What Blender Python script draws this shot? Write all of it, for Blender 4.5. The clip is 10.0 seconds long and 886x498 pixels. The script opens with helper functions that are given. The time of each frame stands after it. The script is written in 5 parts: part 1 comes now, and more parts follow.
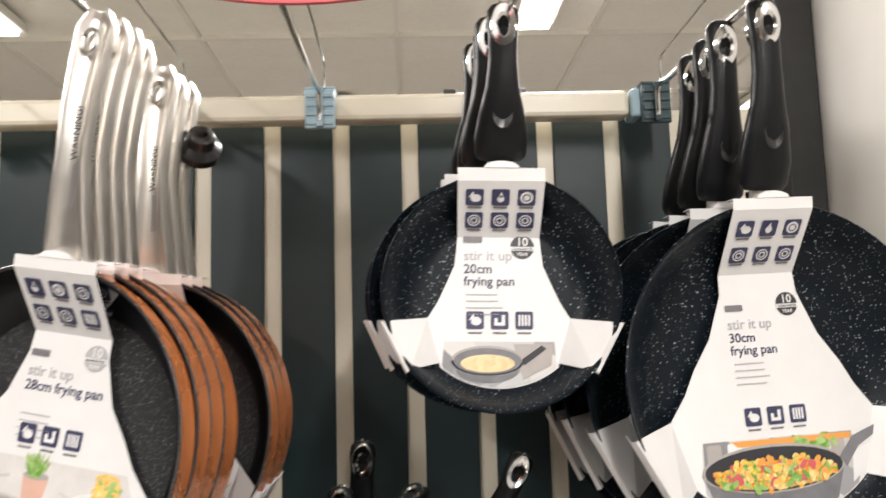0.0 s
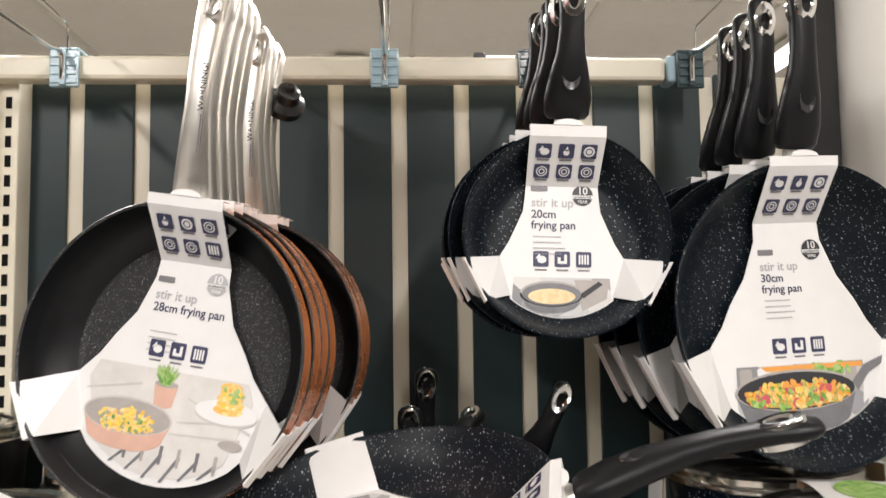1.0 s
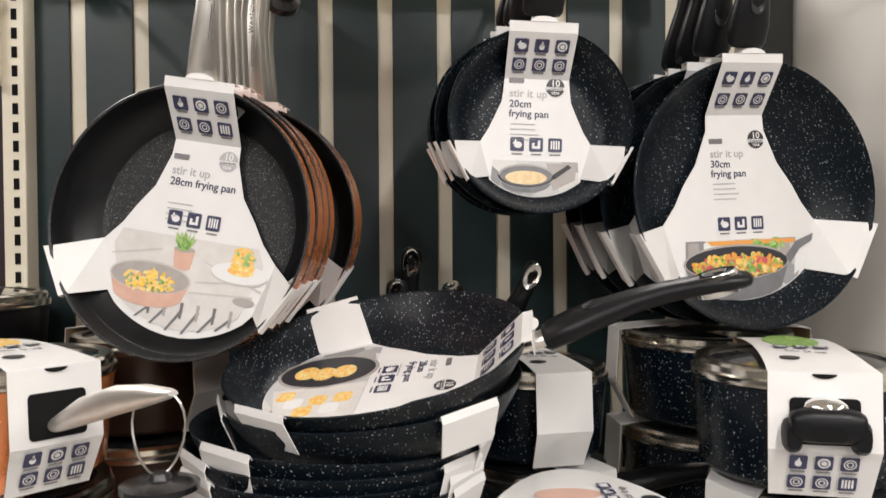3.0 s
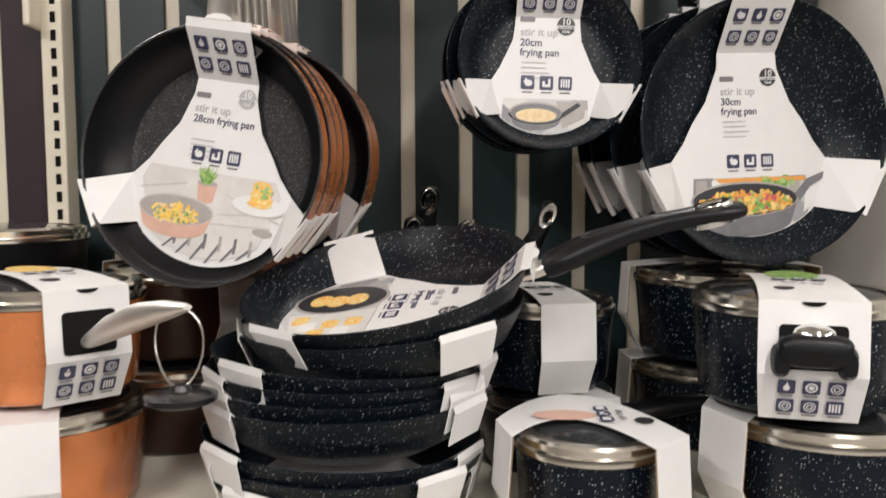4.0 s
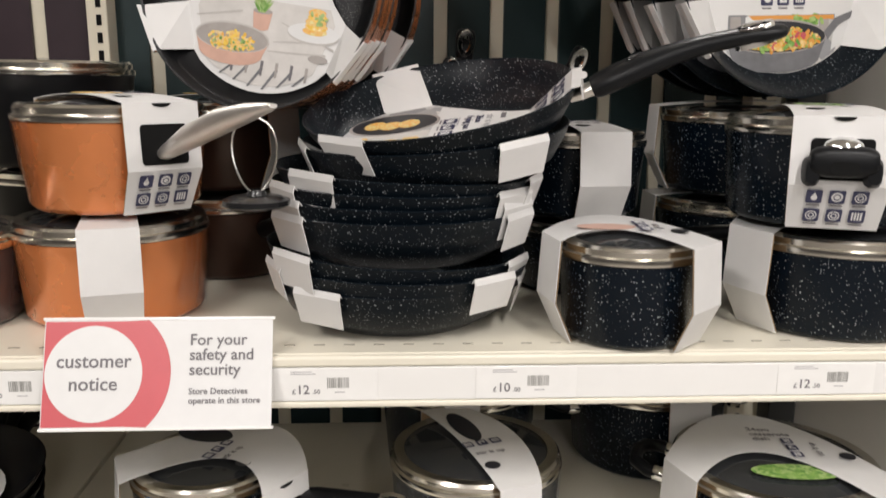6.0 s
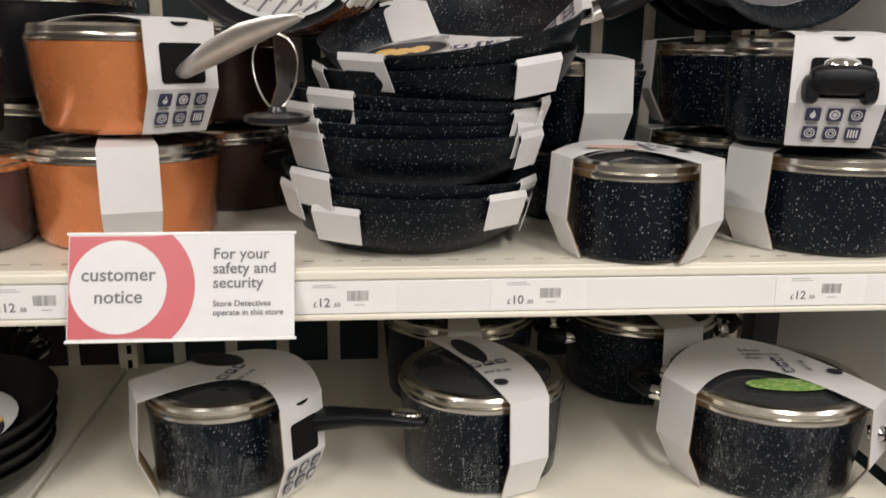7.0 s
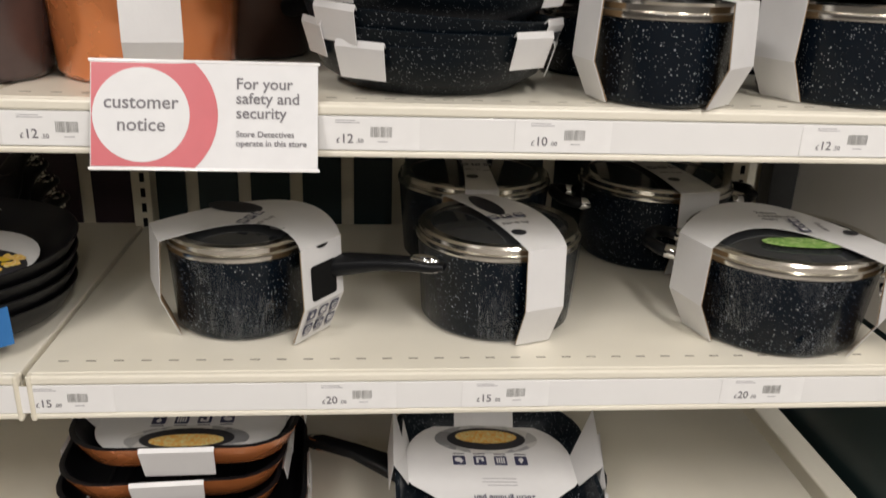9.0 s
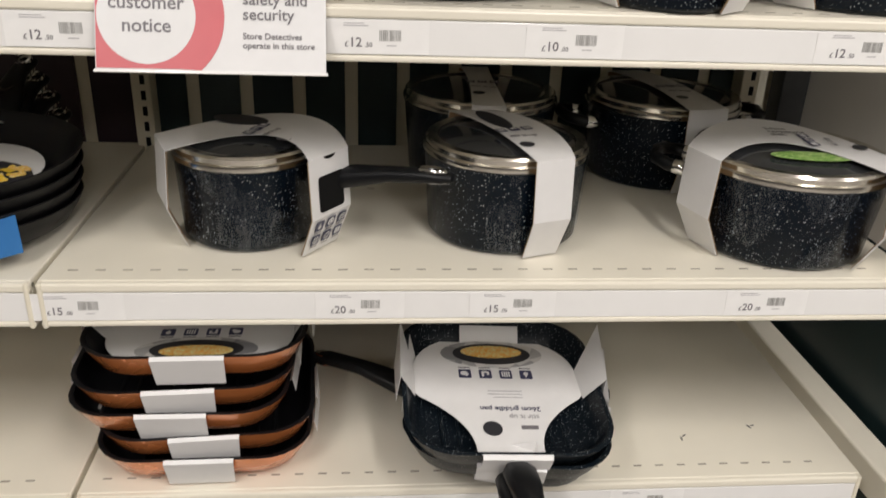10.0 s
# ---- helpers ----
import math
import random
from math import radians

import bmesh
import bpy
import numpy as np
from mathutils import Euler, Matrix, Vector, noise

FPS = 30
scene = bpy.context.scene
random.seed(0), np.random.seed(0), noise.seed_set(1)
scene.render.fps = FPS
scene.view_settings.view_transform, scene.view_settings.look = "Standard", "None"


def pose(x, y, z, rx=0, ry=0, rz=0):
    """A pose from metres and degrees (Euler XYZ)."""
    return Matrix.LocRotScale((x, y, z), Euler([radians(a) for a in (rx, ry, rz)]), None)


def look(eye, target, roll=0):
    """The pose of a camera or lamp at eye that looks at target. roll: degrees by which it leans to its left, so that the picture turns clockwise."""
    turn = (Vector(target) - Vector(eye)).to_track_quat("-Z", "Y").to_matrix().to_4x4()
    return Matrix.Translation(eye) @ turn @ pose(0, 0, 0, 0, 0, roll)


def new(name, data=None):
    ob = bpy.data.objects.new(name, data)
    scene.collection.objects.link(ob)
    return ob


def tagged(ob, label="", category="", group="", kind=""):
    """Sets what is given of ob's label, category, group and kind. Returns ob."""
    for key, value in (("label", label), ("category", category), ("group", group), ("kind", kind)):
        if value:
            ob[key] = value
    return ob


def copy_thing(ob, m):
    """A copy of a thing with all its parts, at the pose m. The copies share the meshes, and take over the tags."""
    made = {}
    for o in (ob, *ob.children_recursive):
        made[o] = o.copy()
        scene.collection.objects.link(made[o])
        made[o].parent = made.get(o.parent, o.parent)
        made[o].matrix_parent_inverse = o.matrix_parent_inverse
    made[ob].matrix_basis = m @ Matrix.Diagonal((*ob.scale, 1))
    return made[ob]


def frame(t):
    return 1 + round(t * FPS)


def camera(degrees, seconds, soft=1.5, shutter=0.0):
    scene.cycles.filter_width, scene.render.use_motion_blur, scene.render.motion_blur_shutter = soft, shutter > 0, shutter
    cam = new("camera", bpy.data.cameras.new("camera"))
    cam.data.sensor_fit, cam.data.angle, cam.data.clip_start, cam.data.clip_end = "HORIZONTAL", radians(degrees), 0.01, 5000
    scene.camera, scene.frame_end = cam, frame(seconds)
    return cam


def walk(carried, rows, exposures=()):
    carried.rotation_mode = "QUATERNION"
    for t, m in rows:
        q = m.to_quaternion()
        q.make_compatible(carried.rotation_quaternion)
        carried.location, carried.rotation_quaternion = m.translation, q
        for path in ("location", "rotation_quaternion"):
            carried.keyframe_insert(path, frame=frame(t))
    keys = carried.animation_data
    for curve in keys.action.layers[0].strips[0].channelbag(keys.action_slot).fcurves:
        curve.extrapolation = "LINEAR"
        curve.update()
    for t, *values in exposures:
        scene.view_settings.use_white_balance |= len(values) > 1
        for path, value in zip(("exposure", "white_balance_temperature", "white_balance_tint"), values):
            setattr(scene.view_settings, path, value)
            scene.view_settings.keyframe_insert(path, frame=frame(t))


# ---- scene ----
cam = camera(57.4, 10.0, shutter=0.5)
PATH = [
    (0, (-0.04, 0.033, 1.573), (0.046, 2.016, 1.817), -1.7),
    (0.5, (-0.091, -0.009, 1.559), (-0.01, 1.979, 1.761), -1.0),
    (1, (-0.127, -0.059, 1.546), (-0.012, 1.931, 1.699), -0.8),
    (1.5, (-0.149, -0.103, 1.537), (0.005, 1.889, 1.639), -0.8),
    (2, (-0.16, -0.134, 1.525), (0.021, 1.857, 1.579), -0.6),
    (2.5, (-0.155, -0.144, 1.515), (0.034, 1.847, 1.516), -0.4),
    (2.7, (-0.157, -0.147, 1.509), (0.041, 1.843, 1.49), -0.4),
    (4, (-0.114, -0.191, 1.479), (-0.042, 1.801, 1.324), -0.2),
    (4.5, (-0.114, -0.211, 1.46), (-0.09, 1.776, 1.236), -0.1),
    (5, (-0.132, -0.224, 1.443), (-0.117, 1.756, 1.163), 0.1),
    (5.5, (-0.168, -0.24, 1.421), (-0.11, 1.731, 1.086), 0.3),
    (5.7, (-0.173, -0.246, 1.418), (-0.101, 1.718, 1.048), 0.4),
    (6.8, (-0.225, -0.278, 1.366), (-0.045, 1.66, 0.906), 0.5),
    (7, (-0.235, -0.287, 1.358), (-0.05, 1.647, 0.884), 0.7),
    (7.5, (-0.246, -0.302, 1.343), (-0.072, 1.623, 0.83), 1.5),
    (8, (-0.253, -0.31, 1.326), (-0.093, 1.604, 0.767), 2.2),
    (8.5, (-0.257, -0.307, 1.307), (-0.095, 1.588, 0.687), 2.3),
    (9, (-0.256, -0.304, 1.29), (-0.077, 1.564, 0.6), 2.1),
    (9.5, (-0.258, -0.307, 1.272), (-0.065, 1.533, 0.511), 2.2),
    (10, (-0.267, -0.316, 1.256), (-0.083, 1.498, 0.435), 2.4),
]
EXPOSURES = [(0.0, 0.20), (1.5, 0.04), (2.7, -0.04), (4.0, -0.16), (5.5, -0.28), (7.0, -0.49), (8.0, -0.51), (9.5, -0.55), (10.0, -0.53)]
walk(cam, [(t, look(eye, target, roll)) for t, eye, target, roll in PATH], EXPOSURES)

# ---- world and lamps ----
CEIL = 2.53
world = bpy.data.worlds.new("shop_world")
world.use_nodes = True
scene.world = world
world.node_tree.nodes["Background"].inputs[0].default_value = (0.9, 0.93, 1.0, 1)
world.node_tree.nodes["Background"].inputs[1].default_value = 0.05
LAMP_POWER = 36.0
LAMPS = [(x, y) for y in (-2.65, -0.9) for x in (-1.17, 0.34, 1.85)] + [(-1.17, 1.68), (0.34, 1.68), (1.36, 2.62), (-0.3, 3.6)]


# ---- materials ----
def material(name, color, rough=0.5, metal=0.0, grain=0.0, grain_scale=60.0, bump=0.0, bump_scale=200.0, rough_var=0.0, coat=0.0, gloss=0.5):
    m = bpy.data.materials.new(name)
    m.use_nodes = True
    nt = m.node_tree
    b = nt.nodes["Principled BSDF"]
    b.inputs["Base Color"].default_value = (*color, 1)
    b.inputs["Roughness"].default_value = rough
    b.inputs["Metallic"].default_value = metal
    b.inputs["Specular IOR Level"].default_value = gloss
    b.inputs["Coat Weight"].default_value = coat
    b.inputs["Coat Roughness"].default_value = 0.12
    co = nt.nodes.new("ShaderNodeTexCoord")
    if grain or rough_var:
        big = nt.nodes.new("ShaderNodeTexNoise")
        big.inputs["Scale"].default_value = grain_scale / 9
        big.inputs["Detail"].default_value = 4
        fine = nt.nodes.new("ShaderNodeTexNoise")
        fine.inputs["Scale"].default_value = grain_scale
        fine.inputs["Detail"].default_value = 3
        nt.links.new(co.outputs["Object"], big.inputs["Vector"])
        nt.links.new(co.outputs["Object"], fine.inputs["Vector"])
        add = nt.nodes.new("ShaderNodeMath")
        add.operation = "ADD"
        nt.links.new(big.outputs["Fac"], add.inputs[0])
        nt.links.new(fine.outputs["Fac"], add.inputs[1])
        if grain:
            mr = nt.nodes.new("ShaderNodeMapRange")
            mr.inputs["From Min"].default_value, mr.inputs["From Max"].default_value = 0.6, 1.4
            mr.inputs["To Min"].default_value, mr.inputs["To Max"].default_value = 1 - grain, 1 + grain
            nt.links.new(add.outputs[0], mr.inputs["Value"])
            hsv = nt.nodes.new("ShaderNodeHueSaturation")
            hsv.inputs["Color"].default_value = (*color, 1)
            nt.links.new(mr.outputs[0], hsv.inputs["Value"])
            nt.links.new(hsv.outputs[0], b.inputs["Base Color"])
        if rough_var:
            mr = nt.nodes.new("ShaderNodeMapRange")
            mr.inputs["From Min"].default_value, mr.inputs["From Max"].default_value = 0.6, 1.4
            mr.inputs["To Min"].default_value, mr.inputs["To Max"].default_value = max(0.02, rough - rough_var), rough + rough_var
            nt.links.new(add.outputs[0], mr.inputs["Value"])
            nt.links.new(mr.outputs[0], b.inputs["Roughness"])
    if bump:
        n = nt.nodes.new("ShaderNodeTexNoise")
        n.inputs["Scale"].default_value = bump_scale
        n.inputs["Detail"].default_value = 3
        nt.links.new(co.outputs["Object"], n.inputs["Vector"])
        bp = nt.nodes.new("ShaderNodeBump")
        bp.inputs["Strength"].default_value = bump
        bp.inputs["Distance"].default_value = 0.002
        nt.links.new(n.outputs["Fac"], bp.inputs["Height"])
        nt.links.new(bp.outputs[0], b.inputs["Normal"])
    return m


def speckled(name, color, fleck=(0.48, 0.51, 0.53), rough=0.34, density=0.35, coat=0.0, gloss=0.2, fine=1.0):
    """Dark enamel with small pale stone flecks of two sizes."""
    m = material(name, color, rough, coat=coat, bump=0.12, bump_scale=900, gloss=gloss)
    nt = m.node_tree
    b = nt.nodes["Principled BSDF"]
    co = nt.nodes.new("ShaderNodeTexCoord")
    warp = nt.nodes.new("ShaderNodeTexNoise")
    warp.inputs["Scale"].default_value = 420
    nt.links.new(co.outputs["Object"], warp.inputs["Vector"])
    mixv = nt.nodes.new("ShaderNodeVectorMath")
    mixv.operation = "MULTIPLY_ADD"
    mixv.inputs[1].default_value = (0.003, 0.003, 0.003)
    nt.links.new(warp.outputs["Color"], mixv.inputs[0])
    nt.links.new(co.outputs["Object"], mixv.inputs[2])
    facs = []
    for scale, cut, keep in ((165, 0.17, 1 - density * 0.8), (360, 0.25, 1 - density * 1.2)):
        v = nt.nodes.new("ShaderNodeTexVoronoi")
        v.inputs["Scale"].default_value = scale * fine
        nt.links.new(mixv.outputs[0], v.inputs["Vector"])
        small = nt.nodes.new("ShaderNodeMapRange")
        small.inputs["From Min"].default_value, small.inputs["From Max"].default_value = cut, cut * 0.6
        nt.links.new(v.outputs["Distance"], small.inputs["Value"])
        sep = nt.nodes.new("ShaderNodeSeparateColor")
        nt.links.new(v.outputs["Color"], sep.inputs[0])
        some = nt.nodes.new("ShaderNodeMapRange")
        some.inputs["From Min"].default_value, some.inputs["From Max"].default_value = keep, min(1, keep + 0.4)
        nt.links.new(sep.outputs[0], some.inputs["Value"])
        mul = nt.nodes.new("ShaderNodeMath")
        mul.operation = "MULTIPLY"
        nt.links.new(small.outputs[0], mul.inputs[0])
        nt.links.new(some.outputs[0], mul.inputs[1])
        facs.append(mul)
    mx = nt.nodes.new("ShaderNodeMath")
    mx.operation = "MAXIMUM"
    nt.links.new(facs[0].outputs[0], mx.inputs[0])
    nt.links.new(facs[1].outputs[0], mx.inputs[1])
    mix = nt.nodes.new("ShaderNodeMix")
    mix.data_type = "RGBA"
    mix.inputs["A"].default_value = (*color, 1)
    mix.inputs["B"].default_value = (*fleck, 1)
    nt.links.new(mx.outputs[0], mix.inputs["Factor"])
    nt.links.new(mix.outputs["Result"], b.inputs["Base Color"])
    return m


def food(name, colors, scale=140.0):
    """Printed picture of food: patches of several colours."""
    m = material(name, colors[0], 0.4)
    nt = m.node_tree
    co = nt.nodes.new("ShaderNodeTexCoord")
    v = nt.nodes.new("ShaderNodeTexVoronoi")
    v.inputs["Scale"].default_value = scale
    nt.links.new(co.outputs["Object"], v.inputs["Vector"])
    sep = nt.nodes.new("ShaderNodeSeparateColor")
    nt.links.new(v.outputs["Color"], sep.inputs[0])
    ramp = nt.nodes.new("ShaderNodeValToRGB")
    ramp.color_ramp.elements[0].color = (*colors[0], 1)
    ramp.color_ramp.elements[1].color = (*colors[-1], 1)
    for i, c in enumerate(colors[1:-1]):
        e = ramp.color_ramp.elements.new((i + 1) / (len(colors) - 1))
        e.color = (*c, 1)
    nt.links.new(sep.outputs[0], ramp.inputs[0])
    nt.links.new(ramp.outputs[0], nt.nodes["Principled BSDF"].inputs["Base Color"])
    return m


def film_material(name):
    m = bpy.data.materials.new(name)
    m.use_nodes = True
    nt = m.node_tree
    nt.nodes.clear()
    out = nt.nodes.new("ShaderNodeOutputMaterial")
    mix = nt.nodes.new("ShaderNodeMixShader")
    tr = nt.nodes.new("ShaderNodeBsdfTransparent")
    gl = nt.nodes.new("ShaderNodeBsdfGlossy")
    gl.inputs["Roughness"].default_value = 0.15
    gl.inputs["Color"].default_value = (0.74, 0.79, 0.88, 1)
    co = nt.nodes.new("ShaderNodeTexCoord")
    mp = nt.nodes.new("ShaderNodeMapping")
    mp.inputs["Rotation"].default_value = (0.5, 0.35, 0)
    mp.inputs["Scale"].default_value = (1, 1, 0.16)
    n = nt.nodes.new("ShaderNodeTexNoise")
    n.inputs["Scale"].default_value = 150
    n.inputs["Distortion"].default_value = 1.4
    bp = nt.nodes.new("ShaderNodeBump")
    bp.inputs["Strength"].default_value = 0.5
    bp.inputs["Distance"].default_value = 0.003
    mask = nt.nodes.new("ShaderNodeTexNoise")
    mask.inputs["Scale"].default_value = 16
    mask.inputs["Detail"].default_value = 1
    cut = nt.nodes.new("ShaderNodeMapRange")
    cut.inputs["From Min"].default_value, cut.inputs["From Max"].default_value = 0.50, 0.54
    cut.inputs["To Min"].default_value = 0.05
    streak = nt.nodes.new("ShaderNodeMapRange")
    streak.inputs["From Min"].default_value, streak.inputs["From Max"].default_value = 0.48, 0.66
    streak.inputs["To Min"].default_value = 0.40
    streak.inputs["To Max"].default_value = 1.15
    both = nt.nodes.new("ShaderNodeMath")
    both.operation = "MULTIPLY"
    weight = nt.nodes.new("ShaderNodeMath")
    weight.operation = "MULTIPLY"
    nt.links.new(co.outputs["Object"], mask.inputs["Vector"])
    nt.links.new(mask.outputs["Fac"], cut.inputs["Value"])
    nt.links.new(n.outputs["Fac"], streak.inputs["Value"])
    nt.links.new(cut.outputs[0], both.inputs[0])
    nt.links.new(streak.outputs[0], both.inputs[1])
    fr = nt.nodes.new("ShaderNodeFresnel")
    fr.inputs["IOR"].default_value = 1.75
    nt.links.new(co.outputs["Object"], mp.inputs["Vector"])
    nt.links.new(mp.outputs[0], n.inputs["Vector"])
    nt.links.new(n.outputs["Fac"], bp.inputs["Height"])
    nt.links.new(bp.outputs[0], gl.inputs["Normal"])
    nt.links.new(bp.outputs[0], fr.inputs["Normal"])
    nt.links.new(fr.outputs[0], weight.inputs[0])
    nt.links.new(both.outputs[0], weight.inputs[1])
    nt.links.new(weight.outputs[0], mix.inputs[0])
    nt.links.new(tr.outputs[0], mix.inputs[1])
    nt.links.new(gl.outputs[0], mix.inputs[2])
    nt.links.new(mix.outputs[0], out.inputs[0])
    return m


def glow(name, color, strength):
    m = bpy.data.materials.new(name)
    m.use_nodes = True
    b = m.node_tree.nodes["Principled BSDF"]
    b.inputs["Base Color"].default_value = (*color, 1)
    b.inputs["Emission Color"].default_value = (*color, 1)
    b.inputs["Emission Strength"].default_value = strength
    return m


ENAMEL = speckled("speckled_enamel", (0.0028, 0.0056, 0.0090), fleck=(0.46, 0.49, 0.51), density=0.45, fine=1.05, gloss=0.14)
ENAMEL_IN = speckled("speckled_nonstick", (0.0036, 0.0064, 0.0098), fleck=(0.42, 0.45, 0.47), rough=0.33, density=0.5, gloss=0.18, fine=1.1)
GREY_IN = speckled("grey_nonstick", (0.026, 0.026, 0.027), fleck=(0.26, 0.26, 0.26), rough=0.36, density=0.95, gloss=0.2, fine=1.7)
WALL_IN = material("smooth_nonstick", (0.0055, 0.0058, 0.0066), 0.36, 0, 0.3, 60, 0.08, 500, 0.06, gloss=0.28)
NAVY = speckled("navy_enamel", (0.003, 0.0065, 0.012), rough=0.2, density=0.45, coat=0.06, gloss=0.14)
COPPER = material("copper_lacquer", (0.70, 0.235, 0.075), 0.24, 0.45, 0.14, 22, coat=0.5, rough_var=0.14)
BROWN = material("dark_brown_enamel", (0.045, 0.022, 0.015), 0.3, 0.3, 0.15)
PLUM = material("plum_grey_enamel", (0.10, 0.075, 0.075), 0.25, 0.4, 0.12)
SOOT = material("matt_black_coating", (0.006, 0.006, 0.007), 0.38, 0, 0.2, 90, gloss=0.22)
SOFT = material("black_soft_grip", (0.005, 0.0055, 0.0065), 0.40, 0, 0.15, 120, 0.05, 800, gloss=0.25)
CHROME = material("chrome", (0.78, 0.78, 0.77), 0.10, 1.0, 0.05, 40, rough_var=0.04)
SATIN = material("satin_steel", (0.80, 0.77, 0.73), 0.45, 1.0, 0.06, 70, rough_var=0.05)
TICKET = material("ticket_paper", (0.82, 0.81, 0.79), 0.4, 0, 0.03, 60)
STEEL = material("brushed_steel", (0.80, 0.77, 0.72), 0.34, 1.0, 0.03, 70, rough_var=0.05)
LIDSTEEL = material("polished_lid_steel", (0.80, 0.77, 0.70), 0.2, 1.0, 0.08, 40, rough_var=0.06)
CARD = material("white_card", (0.70, 0.69, 0.68), 0.45, 0, 0.03, 50, 0.04, 300)
CARD_BACK = material("brown_card_back", (0.36, 0.24, 0.13), 0.7, 0, 0.1, 80)
INK = material("navy_ink", (0.035, 0.037, 0.085), 0.45, 0, 0.08, 200)
INK_DARK = material("black_ink", (0.025, 0.025, 0.03), 0.45)
INK_GREY = material("grey_ink", (0.16, 0.15, 0.16), 0.45)
INK_BAR = material("faded_barcode_ink", (0.27, 0.265, 0.25), 0.45)
INK_PALE = material("pale_grey_ink", (0.40, 0.39, 0.40), 0.45)
RED = material("red_print", (0.54, 0.10, 0.115), 0.35, 0, 0.05, 40)
PAPER = material("label_paper", (0.70, 0.695, 0.69), 0.5, 0, 0.03, 60)
SHELF = material("cream_shelf_enamel", (0.77, 0.725, 0.61), 0.32, 0, 0.03, 18, 0.03, 250, 0.06)
STRIP = material("ticket_strip", (0.80, 0.79, 0.77), 0.18, 0, 0.02, 20)
CREAM = material("cream_metal", (0.74, 0.69, 0.56), 0.35, 0, 0.04, 22, 0.03, 300)
TEAL = material("dark_teal_board", (0.012, 0.027, 0.029), 0.42, 0, 0.15, 25, 0.05, 180, 0.06, gloss=0.35)
AUBERGINE = material("dark_aubergine_board", (0.034, 0.021, 0.027), 0.45, 0, 0.15, 25, 0.05, 180, gloss=0.3)
PANEL = material("white_end_panel", (0.82, 0.79, 0.74), 0.4, 0, 0.05, 9, 0.04, 120, 0.06)
POST = material("grey_painted_post", (0.028, 0.028, 0.027), 0.5, 0.0, 0.2, 40, gloss=0.2)
DIMPLE = material("pressed_slot", (0.30, 0.27, 0.22), 0.6)
# near-black for the shade inside openings, laid as flat pieces on uncut surfaces
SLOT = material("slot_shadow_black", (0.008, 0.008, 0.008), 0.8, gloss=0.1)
CLIP = material("pale_blue_plastic", (0.36, 0.50, 0.57), 0.2, 0, 0.05, 60)
CLIP_DARK = material("dark_teal_plastic", (0.035, 0.065, 0.075), 0.25, 0, 0.05, 60)
PLASTIC = material("black_plastic", (0.012, 0.012, 0.013), 0.25)
TILE = material("ceiling_tile", (0.86, 0.83, 0.77), 0.8, 0, 0.04, 60, 0.2, 400)
GRID = material("ceiling_grid", (0.80, 0.78, 0.72), 0.5)
FLOOR = material("floor_vinyl", (0.28, 0.26, 0.235), 0.4, 0, 0.12, 14)
WALL = material("shop_wall", (0.17, 0.16, 0.15), 0.7, 0, 0.1, 6)
GLASSY = material("tinted_lid", (0.03, 0.032, 0.034), 0.08, 0, 0.1, 30, coat=0.5)
FILM = film_material("shrink_film")
LIGHT = glow("lamp_diffuser", (1.0, 0.97, 0.92), 6.0)
MARBLE = material("printed_marble", (0.60, 0.575, 0.55), 0.35, 0, 0.12, 60)
KITCHEN = food("printed_kitchen", [(0.30, 0.30, 0.31), (0.5, 0.5, 0.5), (0.62, 0.6, 0.57), (0.2, 0.2, 0.21)], 38)
PINKPAN = material("printed_copper", (0.60, 0.37, 0.29), 0.4, 0, 0.12, 70)
PALEPAN = material("printed_pale_pan", (0.36, 0.33, 0.31), 0.4, 0, 0.12, 80)
GREYPAN = material("printed_grey_pan", (0.16, 0.16, 0.17), 0.4, 0, 0.2, 90)
PASTA = food("printed_pasta", [(0.75, 0.42, 0.05), (0.85, 0.6, 0.10), (0.8, 0.5, 0.2), (0.85, 0.7, 0.35)], 330)
OMELETTE = food("printed_omelette", [(0.72, 0.55, 0.30), (0.78, 0.62, 0.36), (0.70, 0.50, 0.27)], 200)
VEG = food("printed_vegetables", [(0.75, 0.10, 0.03), (0.80, 0.33, 0.04), (0.75, 0.55, 0.10), (0.20, 0.38, 0.05), (0.78, 0.42, 0.25)], 430)
LEAF = food("printed_leaves", [(0.10, 0.26, 0.04), (0.25, 0.42, 0.10), (0.42, 0.55, 0.22)], 220)
PANCAKE = food("printed_pancakes", [(0.80, 0.38, 0.06), (0.78, 0.50, 0.16), (0.75, 0.65, 0.30)], 300)
CLOTH = material("printed_cloth_shade", (0.50, 0.475, 0.45), 0.4, 0, 0.1, 60)
HERB = food("printed_herbs", [(0.16, 0.30, 0.07), (0.30, 0.44, 0.14), (0.40, 0.52, 0.22)], 260)
YELLOW = material("yellow_print", (0.75, 0.50, 0.04), 0.4, 0, 0.15, 90)
BLUEPRINT = material("blue_print", (0.03, 0.16, 0.42), 0.4)
SKYPRINT = material("cyan_print", (0.12, 0.42, 0.60), 0.4)
ORANGE = material("orange_print", (0.72, 0.32, 0.07), 0.4)


# ---- building helpers ----
def mesh_of(bm, mats, smooth=None):
    me = bpy.data.meshes.new("m")
    bmesh.ops.recalc_face_normals(bm, faces=bm.faces)
    bm.to_mesh(me)
    bm.free()
    for m in mats if isinstance(mats, (list, tuple)) else [mats]:
        me.materials.append(m)
    if smooth:
        for p in me.polygons:
            p.use_smooth = True
        me.set_sharp_from_angle(angle=radians(smooth))
    return me


